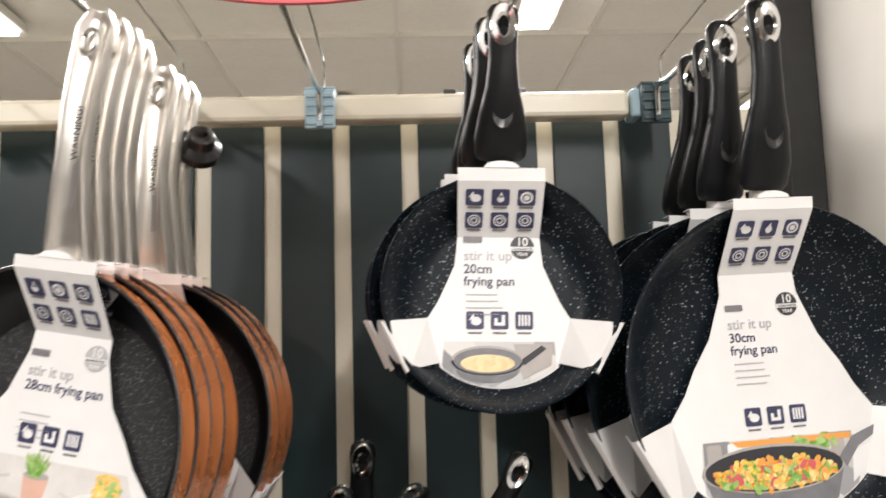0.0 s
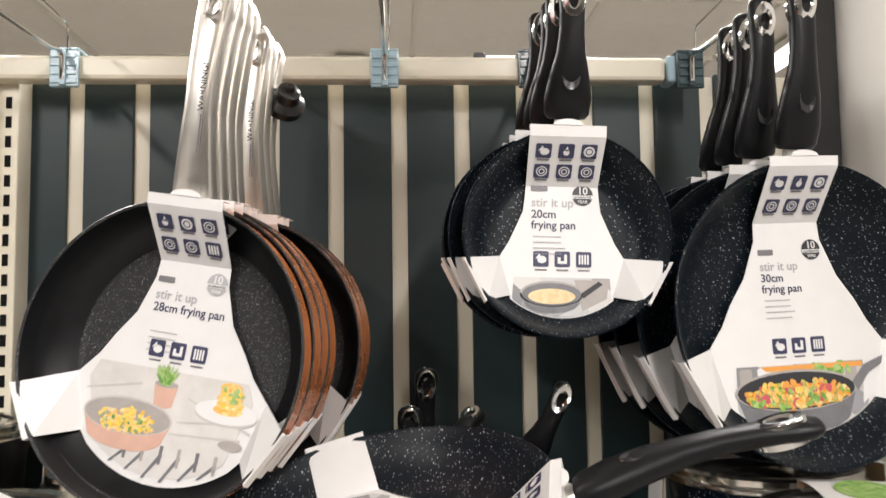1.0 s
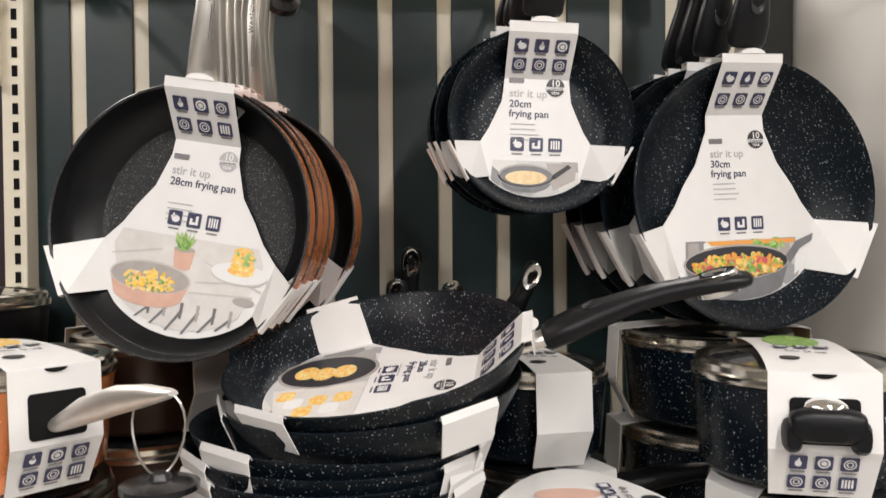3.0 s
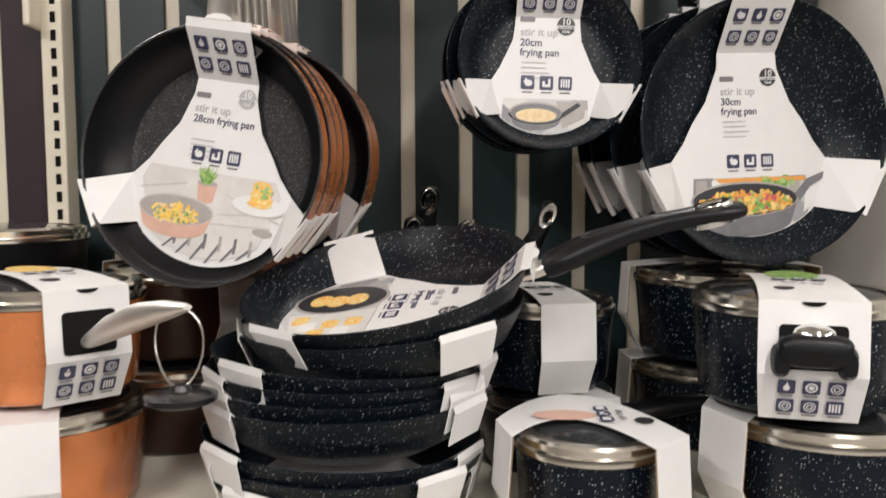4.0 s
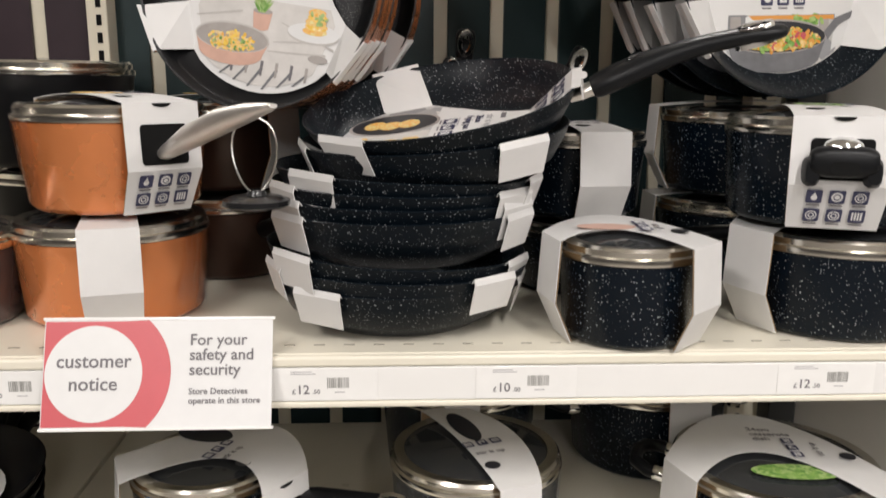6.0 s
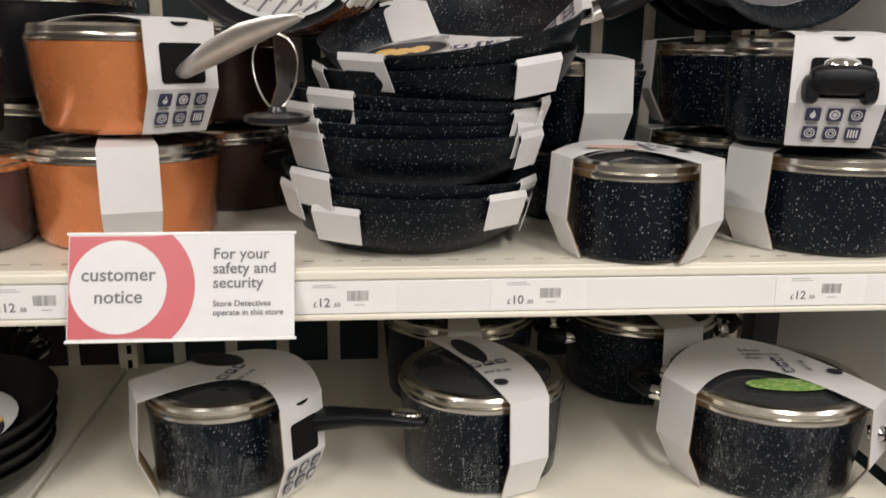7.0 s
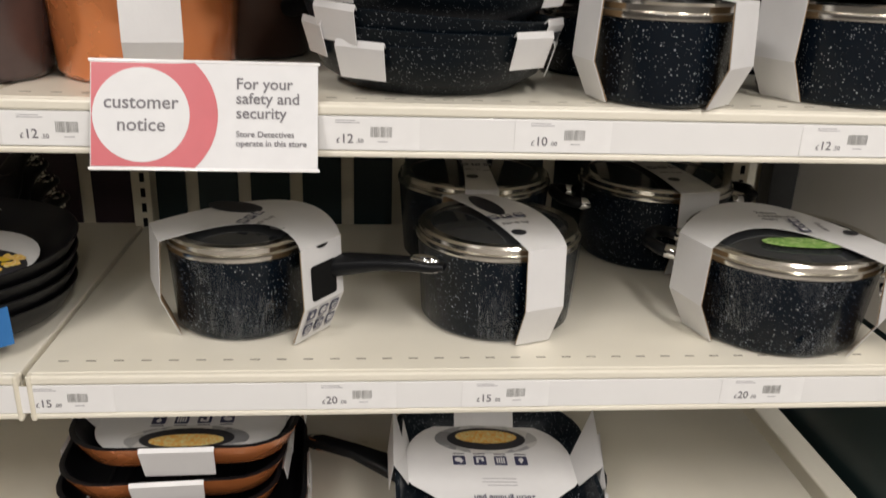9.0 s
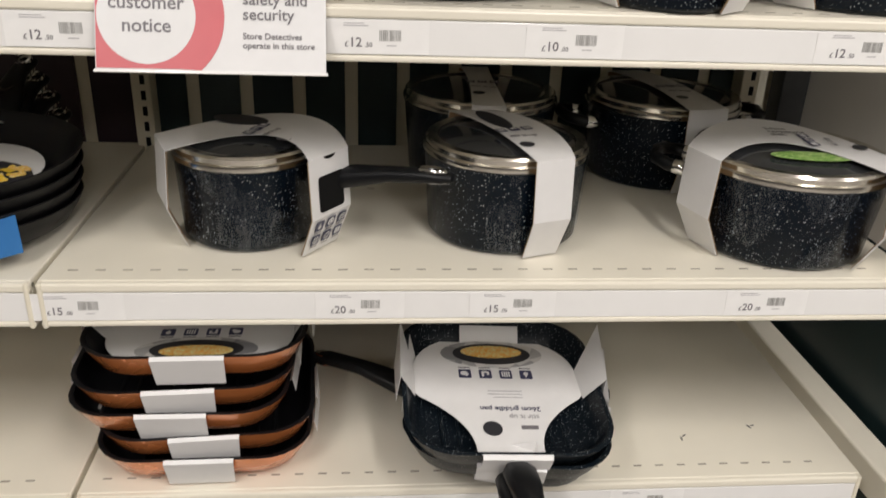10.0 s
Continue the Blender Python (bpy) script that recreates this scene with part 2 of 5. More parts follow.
def part(name, bm, mats, parent=None, label="", m=None, smooth=None):
    me = bm if isinstance(bm, bpy.types.Mesh) else mesh_of(bm, mats, smooth)
    ob = new(name, me)
    if parent is not None:
        ob.parent = parent
    if m is not None:
        ob.matrix_local = m
    if label:
        ob["label"] = label
    return ob


def thing(name, m, label, category, group="", kind=""):
    ob = new(name)
    ob.empty_display_size = 0.02
    ob.matrix_basis = m
    return tagged(ob, label, category, group, kind)


def structure(name, bm, mats, label="", smooth=None):
    return tagged(part(name, bm, mats, smooth=smooth), label, "", "", "structure")


def box(bm, x0, x1, y0, y1, z0, z1, bevel=0.0, mat=0):
    r = bmesh.ops.create_cube(bm, size=1.0)
    vs = r["verts"]
    for v in vs:
        v.co = Vector(((x0 + x1) / 2 + v.co.x * (x1 - x0), (y0 + y1) / 2 + v.co.y * (y1 - y0), (z0 + z1) / 2 + v.co.z * (z1 - z0)))
    fs = {f for v in vs for f in v.link_faces}
    for f in fs:
        f.material_index = mat
    if bevel:
        es = {e for v in vs for e in v.link_edges}
        bmesh.ops.bevel(bm, geom=list(es), offset=bevel, segments=2, affect="EDGES", profile=0.5)
    return bm


def boxbm(*a, **k):
    return box(bmesh.new(), *a, **k)


def lathe(profile, seg=48, marks=None):
    """Turn a profile of (radius, height) about z. marks: material index by profile step."""
    bm = bmesh.new()
    rings = []
    for r, z in profile:
        if r < 1e-6:
            rings.append([bm.verts.new((0, 0, z))])
        else:
            rings.append([bm.verts.new((r * math.cos(2 * math.pi * i / seg), r * math.sin(2 * math.pi * i / seg), z)) for i in range(seg)])
    for k in range(len(rings) - 1):
        a, b = rings[k], rings[k + 1]
        for i in range(seg):
            j = (i + 1) % seg
            if len(a) == 1 and len(b) == 1:
                continue
            if len(a) == 1:
                f = bm.faces.new((a[0], b[i], b[j]))
            elif len(b) == 1:
                f = bm.faces.new((a[i], a[j], b[0]))
            else:
                f = bm.faces.new((a[i], a[j], b[j], b[i]))
            if marks:
                f.material_index = marks[k]
    return bm


def loft(sections, seg=14, power=2.6):
    """A rounded bar along x: sections of (x, z, half width, half thickness)."""
    bm = bmesh.new()
    rings = []
    for n, (x, z, w, t) in enumerate(sections):
        a, b = sections[max(0, n - 1)], sections[min(len(sections) - 1, n + 1)]
        d = Vector((b[0] - a[0], 0, b[1] - a[1])).normalized()
        up = Vector((-d.z, 0, d.x))
        ring = []
        for i in range(seg):
            th = 2 * math.pi * i / seg
            c, s = math.cos(th), math.sin(th)
            cy = math.copysign(abs(c) ** (2 / power), c) * w
            cz = math.copysign(abs(s) ** (2 / power), s) * t
            ring.append(bm.verts.new(Vector((x, cy, z)) + up * cz))
        rings.append(ring)
    for a, b in zip(rings, rings[1:]):
        for i in range(seg):
            bm.faces.new((a[i], a[(i + 1) % seg], b[(i + 1) % seg], b[i]))
    bm.faces.new(rings[0][::-1])
    bm.faces.new(rings[-1])
    return bm


def tube(points, radius, seg=8, bm=None):
    """A wire through points."""
    bm = bm or bmesh.new()
    pts = [Vector(p) for p in points]
    rings = []
    ref = Vector((0.31, 0.57, 0.76))
    for n, p in enumerate(pts):
        d = (pts[min(n + 1, len(pts) - 1)] - pts[max(n - 1, 0)]).normalized()
        u = d.cross(ref).normalized()
        v = d.cross(u)
        rings.append([bm.verts.new(p + (u * math.cos(2 * math.pi * i / seg) + v * math.sin(2 * math.pi * i / seg)) * radius) for i in range(seg)])
    for a, b in zip(rings, rings[1:]):
        for i in range(seg):
            bm.faces.new((a[i], a[(i + 1) % seg], b[(i + 1) % seg], b[i]))
    bm.faces.new(rings[0][::-1])
    bm.faces.new(rings[-1])
    return bm


def strip(rows, thick=0.0007):
    """Folded card: rows of points of equal count, joined into a sheet with thickness."""
    bm = bmesh.new()
    vs = [[bm.verts.new(p) for p in row] for row in rows]
    for a, b in zip(vs, vs[1:]):
        for i in range(len(a) - 1):
            bm.faces.new((a[i], a[i + 1], b[i + 1], b[i]))
    bmesh.ops.recalc_face_normals(bm, faces=bm.faces)
    bmesh.ops.solidify(bm, geom=bm.faces[:], thickness=thick)
    return bm


def plate(points, thick=0.0004, z=0.0):
    """A flat outline in x, y given a little thickness upwards."""
    bm = bmesh.new()
    lo = [bm.verts.new((x, y, z)) for x, y in points]
    hi = [bm.verts.new((x, y, z + thick)) for x, y in points]
    bm.faces.new(lo[::-1])
    bm.faces.new(hi)
    n = len(points)
    for i in range(n):
        bm.faces.new((lo[i], lo[(i + 1) % n], hi[(i + 1) % n], hi[i]))
    return bm


def oval(cx, cy, rx, ry, n=28, a0=0.0, a1=360.0):
    full = abs(a1 - a0) >= 360
    k = n if full else n + 1
    return [(cx + rx * math.cos(radians(a0 + (a1 - a0) * i / n)), cy + ry * math.sin(radians(a0 + (a1 - a0) * i / n))) for i in range(k)]


def rounded(cx, cy, hw, hh, r, n=4):
    pts = []
    for sx, sy, a in ((1, 1, 0), (-1, 1, 90), (-1, -1, 180), (1, -1, 270)):
        for i in range(n + 1):
            th = radians(a + 90 * i / n)
            pts.append((cx + sx * (hw - r) + r * math.cos(th), cy + sy * (hh - r) + r * math.sin(th)))
    return pts


LETTERS = {}


def letters(text, size, mat, align="LEFT"):
    """A flat mesh of a word in the built-in font."""
    key = (text, round(size, 5), mat.name, align)
    if key not in LETTERS:
        cu = bpy.data.curves.new("w", "FONT")
        cu.body, cu.size, cu.align_x, cu.extrude, cu.resolution_u, cu.offset = text, size, align, 0.0001, 3, size * 0.012
        ob = new("w", cu)
        bpy.context.view_layer.update()
        me = bpy.data.meshes.new_from_object(ob.evaluated_get(bpy.context.evaluated_depsgraph_get()))
        bpy.data.objects.remove(ob)
        bpy.data.curves.remove(cu)
        me.materials.clear()
        me.materials.append(mat)
        LETTERS[key] = me
    return LETTERS[key]


def at(x, y, z=0.0):
    return Matrix.Translation((x, y, z))


def icon_mesh(kind, s):
    """A dark rounded square with a pale pictogram on it."""
    bm = plate(rounded(0, 0, s / 2, s / 2, s * 0.1, 2), 0.0003)
    n = len(bm.faces)
    marks = []
    if kind == 0:
        marks = [oval(0, -0.08 * s, 0.2 * s, 0.22 * s, 10), [(-0.14 * s, 0.0), (0.14 * s, 0.0), (0.03 * s, 0.36 * s)]]
    elif kind == 1:
        marks = [oval(0, 0, 0.36 * s, 0.36 * s, 16)]
    elif kind == 2:
        marks = [[(x * s, y * s) for x, y in ((-0.3, -0.3), (0.3, -0.3), (0.3, 0.3), (0.12, 0.3), (0.12, -0.12), (-0.12, -0.12), (-0.12, 0.12), (-0.3, 0.12))]]
    elif kind == 3:
        marks = [rounded(-0.27 * s + i * 0.18 * s, 0, 0.055 * s, 0.32 * s, 0.05 * s, 2) for i in range(4)]
    elif kind == 4:
        marks = [oval(0.06 * s, -0.05 * s, 0.3 * s, 0.24 * s, 12), [(-0.36 * s, 0.0), (-0.1 * s, 0.36 * s), (0.0, 0.1 * s)]]
    for pts in marks:
        b2 = plate(pts, 0.0002, 0.0003)
        for f in b2.faces:
            vs = [bm.verts.new(v.co) for v in f.verts]
            nf = bm.faces.new(vs)
            nf.material_index = 1
        b2.free()
    if kind in (1, 5):
        for r0 in ((0.24,) if kind == 1 else (0.36, 0.2)):
            pts = [oval(0, 0, r0 * s, r0 * s, 16), oval(0, 0, (r0 - 0.07) * s, (r0 - 0.07) * s, 16)]
            for i in range(16):
                j = (i + 1) % 16
                f = bm.faces.new([bm.verts.new((x, y, 0.0007)) for x, y in (pts[0][i], pts[0][j], pts[1][j], pts[1][i])])
                f.material_index = 0 if kind == 1 else 1
    me = mesh_of(bm, [INK, CARD])
    return me


ICONS = {}


def icon(kind, s, parent, m):
    key = (kind, round(s, 4))
    if key not in ICONS:
        ICONS[key] = icon_mesh(kind, s)
    return part("icon", ICONS[key], None, parent, m=m)


def bars(n, w, h, gap):
    bm = bmesh.new()
    random.seed(n * 7)
    for i in range(n):
        ww = w * random.uniform(0.75, 1.0)
        box(bm, 0, ww, -i * gap - h, -i * gap, 0, 0.0003)
    return bm


# ---- the shop ----
S1, S2, S3 = 1.146, 0.847, 0.553
FRONT, BACK = 0.50, 1.02
structure("floor", boxbm(-5, 5, -6.5, 6, -0.05, 0.0), FLOOR, "pale vinyl shop floor")
structure("wall_west", boxbm(-5.1, -5, -6.5, 6, 0, CEIL), WALL)
structure("wall_east", boxbm(5, 5.1, -6.5, 6, 0, CEIL), WALL)
structure("wall_south", boxbm(-5.1, 5.1, -6.6, -6.5, 0, CEIL), WALL)
structure("wall_north", boxbm(-5.1, 5.1, 6, 6.1, 0, CEIL), WALL)
cb = bmesh.new()
box(cb, -5.1, 5.1, -6.6, 6.1, CEIL + 0.012, CEIL + 0.06)
for i in range(-8, 9):
    box(cb, -0.058 + 0.6 * i - 0.007, -0.058 + 0.6 * i + 0.007, -6.5, 6, CEIL - 0.001, CEIL + 0.012, mat=1)
for j in range(-14, 6):
    box(cb, -5, 5, 2.43 + 0.6 * j - 0.007, 2.43 + 0.6 * j + 0.007, CEIL - 0.003, CEIL + 0.012, mat=1)
structure("ceiling", cb, [TILE, GRID], "off-white suspended ceiling tiles")


def ceiling_lamp(x, y):
    t = thing("ceiling_light", at(x, y, CEIL), "slim white fluorescent batten on tiled ceiling", "ceiling light", "ceiling lights")
    part("housing", boxbm(-0.06, 0.06, -0.62, 0.62, -0.03, -0.004, 0.004), GRID, t)
    part("diffuser", boxbm(-0.045, 0.045, -0.6, 0.6, -0.045, -0.031, 0.004), LIGHT, t)
    li = bpy.data.lights.new("tube", "AREA")
    li.shape, li.size, li.size_y, li.energy, li.color = "RECTANGLE", 0.1, 1.2, LAMP_POWER, (1.0, 0.95, 0.92)
    lo = new("tube_light", li)
    lo.matrix_basis = at(x, y, CEIL - 0.05)


for lx, ly in LAMPS:
    ceiling_lamp(lx, ly)

# back boards with pale joints between them
PITCH, JOINT = 0.0867, 0.0215
structure("wall_backing", boxbm(-2.2, 0.47, 1.045, 1.07, 0.0, 1.872), CREAM, "cream metal backing behind display boards")
boards = thing("back_boards", at(0, 0, 0), "dark teal vertical boards with cream gaps on display wall", "display wall", kind="structure")
for k in range(-20, 11):
    x0 = -0.566 + JOINT + PITCH * k
    x1 = min(x0 + PITCH - JOINT, 0.43)
    if x0 > 0.42:
        continue
    part("board", boxbm(x0, x1, 1.038, 1.047, 0.05, 1.874, 0.0012), AUBERGINE if k < -1 else TEAL, boards)


def upright(x):
    t = thing("slotted_upright", at(x, 1.0, 0), "cream steel upright with a column of slots", "shelf upright", "shelf uprights", "structure")
    part("post", boxbm(-0.015, 0.015, 0, 0.04, 0, 1.86, 0.002), CREAM, t)
    # post is not pierced: black boxes paint the dark of its slots
    me = mesh_of(boxbm(-0.0036, 0.0036, -0.0012, 0.001, -0.0075, 0.0075), SLOT)
    for i in range(56):
        part("slot", me, None, t, m=at(0.003, 0, 0.42 + i * 0.0255))


upright(-0.628)
upright(0.378)
structure("wall_end_panel", boxbm(0.476, 0.492, 0.42, 1.07, 0.80, 2.6), PANEL, "white painted end panel beside the shelves")
structure("wall_end_panel_lower", boxbm(0.478, 0.492, 0.42, 1.07, 0.0, 0.798), TEAL, "dark teal lower end panel")
structure("trim_post", boxbm(0.428, 0.474, 0.985, 1.03, 0.60, 2.6, 0.003), POST, "dark grey painted steel post")
structure("trim_kick_rail", boxbm(0.418, 0.462, 0.42, 1.03, 0.505, 0.556, 0.004), SHELF, "white rail beside the lowest shelf")

rail = thing("hanging_rail", at(0, 0.985, 1.862), "cream tubular rail along top of display wall", "rail")
part("tube", boxbm(-0.64, 0.232, -0.012, 0.018, -0.016, 0.016, 0.006), CREAM, rail)
part("end_cap", boxbm(0.233, 0.247, -0.014, 0.02, -0.018, 0.018, 0.004), CLIP, rail)
part("bracket", boxbm(-0.652, -0.641, -0.02, 0.04, -0.16, 0.02, 0.004), CREAM, rail)
part("tube_far", boxbm(-2.0, -0.654, -0.012, 0.018, -0.016, 0.016, 0.006), CREAM, rail)


def shelf(z, x0, x1, name_label):
    t = thing("shelf", at(0, 0, z), name_label, "shelf", "display shelves", "structure")
    part("deck", boxbm(x0, x1, FRONT + 0.004, 1.018, -0.028, 0.0, 0.002), SHELF, t)
    part("front_edge", boxbm(x0, x1, FRONT - 0.003, FRONT + 0.012, -0.012, -0.001, 0.0025), SHELF, t)
    part("ticket_strip", boxbm(x0 + 0.002, x1 - 0.002, FRONT - 0.002, FRONT + 0.003, -0.047, -0.0125, 0.001), STRIP, t, "glossy white ticket strip")
    part("lower_bead", boxbm(x0, x1, FRONT - 0.003, FRONT + 0.012, -0.054, -0.0475, 0.002), SHELF, t)
    me = mesh_of(boxbm(-0.0055, 0.0055, -0.0014, 0.0014, 0, 0.0003), DIMPLE)
    n = int((x1 - x0 - 0.04) / 0.03)
    for i in range(n):
        part("slot", me, None, t, m=at(x0 + 0.03 + i * 0.03, FRONT + 0.03, 0))
    for x in (x0 + 0.004, x1 - 0.004):
        part("end_bracket", boxbm(x - 0.003, x + 0.003, FRONT - 0.004, FRONT + 0.02, -0.056, -0.0005, 0.002), CREAM, t)
    return t


for z in (S1, S2, S3):
    shelf(z, -0.626, 0.395, "cream enamelled steel shelf with ticket strip")
    shelf(z, -1.62, -0.632, "cream enamelled steel shelf of the next bay")
shelf(0.20, -0.626, 0.395, "cream enamelled base shelf")


def price_ticket(x, z, pounds, pence):
    t = thing("price_ticket", at(x, FRONT - 0.0024, z) @ pose(0, 0, 0, 90), "white paper price ticket with barcode on shelf edge", "price ticket", "price tickets")
    part("paper", plate(rounded(0.0, 0.0, 0.05, 0.0165, 0.001, 1), 0.0002), TICKET, t)
    part("price", letters("£", 0.0075, INK_GREY), None, t, m=at(-0.0335, -0.0095, 0.0004))
    part("price", letters(pounds, 0.0130, INK_GREY), None, t, m=at(-0.0290, -0.0095, 0.0004))
    part("price", letters("." + pence, 0.0062, INK_GREY), None, t, m=at(-0.0135, -0.0095, 0.0004))
    part("small_print", bars(2, 0.026, 0.0007, 0.0022), INK_PALE, t, m=at(-0.034, 0.0135, 0.0003))
    bc = bmesh.new()
    random.seed(5)
    u = 0.0
    while u < 0.021:
        w = random.choice((0.0003, 0.0005, 0.0008))
        box(bc, u, u + w, 0, 0.0105, 0, 0.0003)
        u += w + random.choice((0.0005, 0.0009))
    part("barcode", bc, INK_BAR, t, m=at(0.001, -0.0035, 0.0003))
    part("small_print", bars(1, 0.012, 0.0008, 0.002), INK_PALE, t, m=at(0.008, -0.0075, 0.0003))


for x in (-0.560, -0.257, -0.060, 0.244):
    price_ticket(x, S1 - 0.0295, "10" if x == -0.060 else "12", "00" if x == -0.060 else "50")
for x, p in ((-0.585, "15"), (-0.276, "20"), (-0.101, "15"), (0.204, "20")):
    price_ticket(x, S2 - 0.0295, p, "00")
price_ticket(0.10, S3 - 0.0295, "15", "00")


# ---- frying pans ----
def channel(sections):
    """A pressed sheet handle along x: hollow face with rolled edges, from (x, z, half width, depth)."""
    outline = [(-1.0, -1.0), (-1.0, 0.55), (-0.90, 1.0), (-0.74, 0.95), (-0.60, 0.25), (-0.30, -0.10), (0.0, -0.18), (0.30, -0.10), (0.60, 0.25), (0.74, 0.95), (0.90, 1.0), (1.0, 0.55), (1.0, -1.0), (0.82, -1.15), (0.0, -0.75), (-0.82, -1.15)]
    bm = bmesh.new()
    rings = [[bm.verts.new((x, v * w, z + u * t)) for v, u in outline] for x, z, w, t in sections]
    n = len(outline)
    for p, q in zip(rings, rings[1:]):
        for i in range(n):
            bm.faces.new((p[i], p[(i + 1) % n], q[(i + 1) % n], q[i]))
    bm.faces.new(rings[0][::-1])
    bm.faces.new(rings[-1])
    return bm


def pan_handle(L, h, R, steel, parent):
    """Handle along +x from the rim of a pan."""
    z0 = h - 0.016
    if steel:
        s = []
        for k in range(15):
            f = k / 14
            hw = 0.022 - 0.009 * min(1, f / 0.45) + 0.005 * max(0, (f - 0.45) / 0.55)
            hw *= 1 - 0.5 * max(0, (f - 0.93) / 0.07)
            s.append((R - 0.012 + f * (L + 0.012), z0 + 0.012 * math.sin(f * math.pi) + 0.035 * f, hw, 0.0065 - 0.002 * f))
        hd = part("grip", channel(s), STEEL, parent, "pressed stainless steel handle with rolled edges", smooth=50)
        e = s[-2]
        pts = [(e[0] - 0.014 + 0.011 * math.cos(2 * math.pi * i / 20), 0.0065 * math.sin(2 * math.pi * i / 20), e[1] + 0.004) for i in range(21)]
        part("hanging_eye", tube(pts, 0.0022, 6), CHROME, hd, smooth=60)
        tilt = math.degrees(math.atan2(0.035, L))
        lift = at(R + L * 0.5, 0, z0 + 0.0296) @ pose(0, 0, 0, 0, -tilt, 0)
        part("warning", letters("WARNING!", 0.0085, INK_DARK, "CENTER"), None, hd, "black printed warning", m=lift @ at(0, -0.003))
        part("small_print", bars(2, 0.045, 0.0009, 0.0026), INK_GREY, hd, m=lift @ at(-0.06, -0.001))
        return
    fs = [(R - 0.010, z0, 0.013, 0.006), (R + 0.004, z0 + 0.003, 0.0115, 0.007), (R + 0.022, z0 + 0.008, 0.0115, 0.007)]
    part("ferrule", loft(fs, 14), STEEL, parent, "bright steel ferrule", smooth=50)
    s = []
    prof = [(0, 0.019, 0.0095), (0.03, 0.0225, 0.011), (0.14, 0.0235, 0.012), (0.3, 0.0195, 0.0115), (0.45, 0.0145, 0.010), (0.6, 0.0125, 0.009), (0.75, 0.0125, 0.0085), (0.88, 0.0142, 0.008), (0.95, 0.0135, 0.007), (0.985, 0.0105, 0.0055), (1.0, 0.006, 0.003)]
    for f, w, t in prof:
        s.append((R + 0.014 + f * (L - 0.014), z0 + 0.006 + 0.036 * f + 0.010 * math.sin(f * math.pi), w, t))
    hd = part("grip", loft(s, 16, 2.5), SOFT, parent, "black soft-touch handle", smooth=60)
    f = 0.26
    part("thumb_dip", lathe([(0, 0.0), (0.006, 0.0004), (0.0085, 0.0012), (0.0095, 0.0002)], 20), PLASTIC, hd, m=at(R + 0.014 + f * (L - 0.014), 0, z0 + 0.006 + 0.036 * f + 0.007 + 0.0112) @ pose(0, 0, 0, 0, -11, 0) @ Matrix.Diagonal((1.5, 1, 1, 1)), smooth=60)
    f = 0.84
    c = (R + 0.014 + f * (L - 0.014), 0, z0 + 0.006 + 0.036 * f + 0.004)
    ring = lathe([(0.0046, -0.0100), (0.0046, 0.0090), (0.0064, 0.0108), (0.0102, 0.0106), (0.0112, 0.0088), (0.0112, -0.0095), (0.0046, -0.0100)], 24)
    eye = part("hanging_eye", ring, CHROME, hd, "chrome hanging eye", m=at(*c) @ pose(0, 0, 0, 0, -10, 0) @ Matrix.Diagonal((1.75, 1, 1, 1)), smooth=40)
    # grip is solid: a black disc paints the shade in the hole
    part("eye_hole_shade", lathe([(0, 0.0090), (0.0045, 0.0090)], 16), SLOT, eye)


def pan_body(R, h, outer, inner, parent, rim=None, full_wall=False):
    rb = (0.76 if full_wall else 0.69) * R
    k = 0.68 if full_wall else 0.50
    q = 0.0012 if full_wall else 0.005
    prof = [(0, 0.0015), (rb * 0.55, 0.0015), (rb * 0.56, 0), (rb - 0.006, 0), (rb, 0.003), (rb + k * (R - rb) + 0.004, 0.36 * h), (R - q, (0.66 if full_wall else 0.78) * h), (R - 0.0008, h - 0.001), (R, h), (R - 0.0012, h + 0.001), (R - 0.003, h - 0.0005),
            (R - q - 0.0027, (0.68 if full_wall else 0.80) * h), (rb + k * (R - rb) + 0.0005, 0.40 * h), (rb + 0.002, 0.14 * h), (rb - 0.008, 0.0062), (0, 0.0058)]
    marks = [0, 0, 0, 0, 0, 0, 0, 0, 2, 2, 1, 1, 1, 3 if full_wall else 1, 3 if full_wall else 1]
    part("bowl", lathe(prof, 64, marks), [outer, WALL_IN if full_wall else inner, rim or outer, inner], parent, smooth=40)


def scraps(n, cx, cy, rx, ry, size, z, seed, slots, kind="bit"):
    """Many small flat printed shapes inside an oval: bits, tubes or leaf blades."""
    rnd = random.Random(seed)
    bm = bmesh.new()
    for i in range(n):
        rr, th = math.sqrt(rnd.random()), rnd.uniform(0, 2 * math.pi)
        px, py = cx + rx * rr * math.cos(th), cy + ry * rr * math.sin(th)
        a, l = rnd.uniform(0, math.pi), size * rnd.uniform(0.6, 1.2)
        if kind == "blade":
            px, py, a, l = cx + rx * rnd.uniform(-0.2, 0.2), cy - ry, math.pi / 2 + rnd.uniform(-0.75, 0.75), ry * rnd.uniform(1.1, 2.1)
        w = l * (0.34 if kind == "tube" else 0.10 if kind == "blade" else rnd.uniform(0.4, 0.75))
        c, s = math.cos(a), math.sin(a)
        shape = [(-1, -0.5), (-0.6, -1), (0.6, -1), (1, -0.4), (0.9, 0.6), (0.5, 1), (-0.7, 0.9)] if kind != "blade" else [(0, -0.6), (1.2, -1), (2, 0), (1.2, 1), (0, 0.6)]
        vs = [bm.verts.new((px + (u * l * c - v * w * s) * 0.5, py + (u * l * s + v * w * c) * 0.5, z + 0.00001 * i)) for u, v in shape]
        bm.faces.new(vs).material_index = rnd.randrange(slots)
    return bm


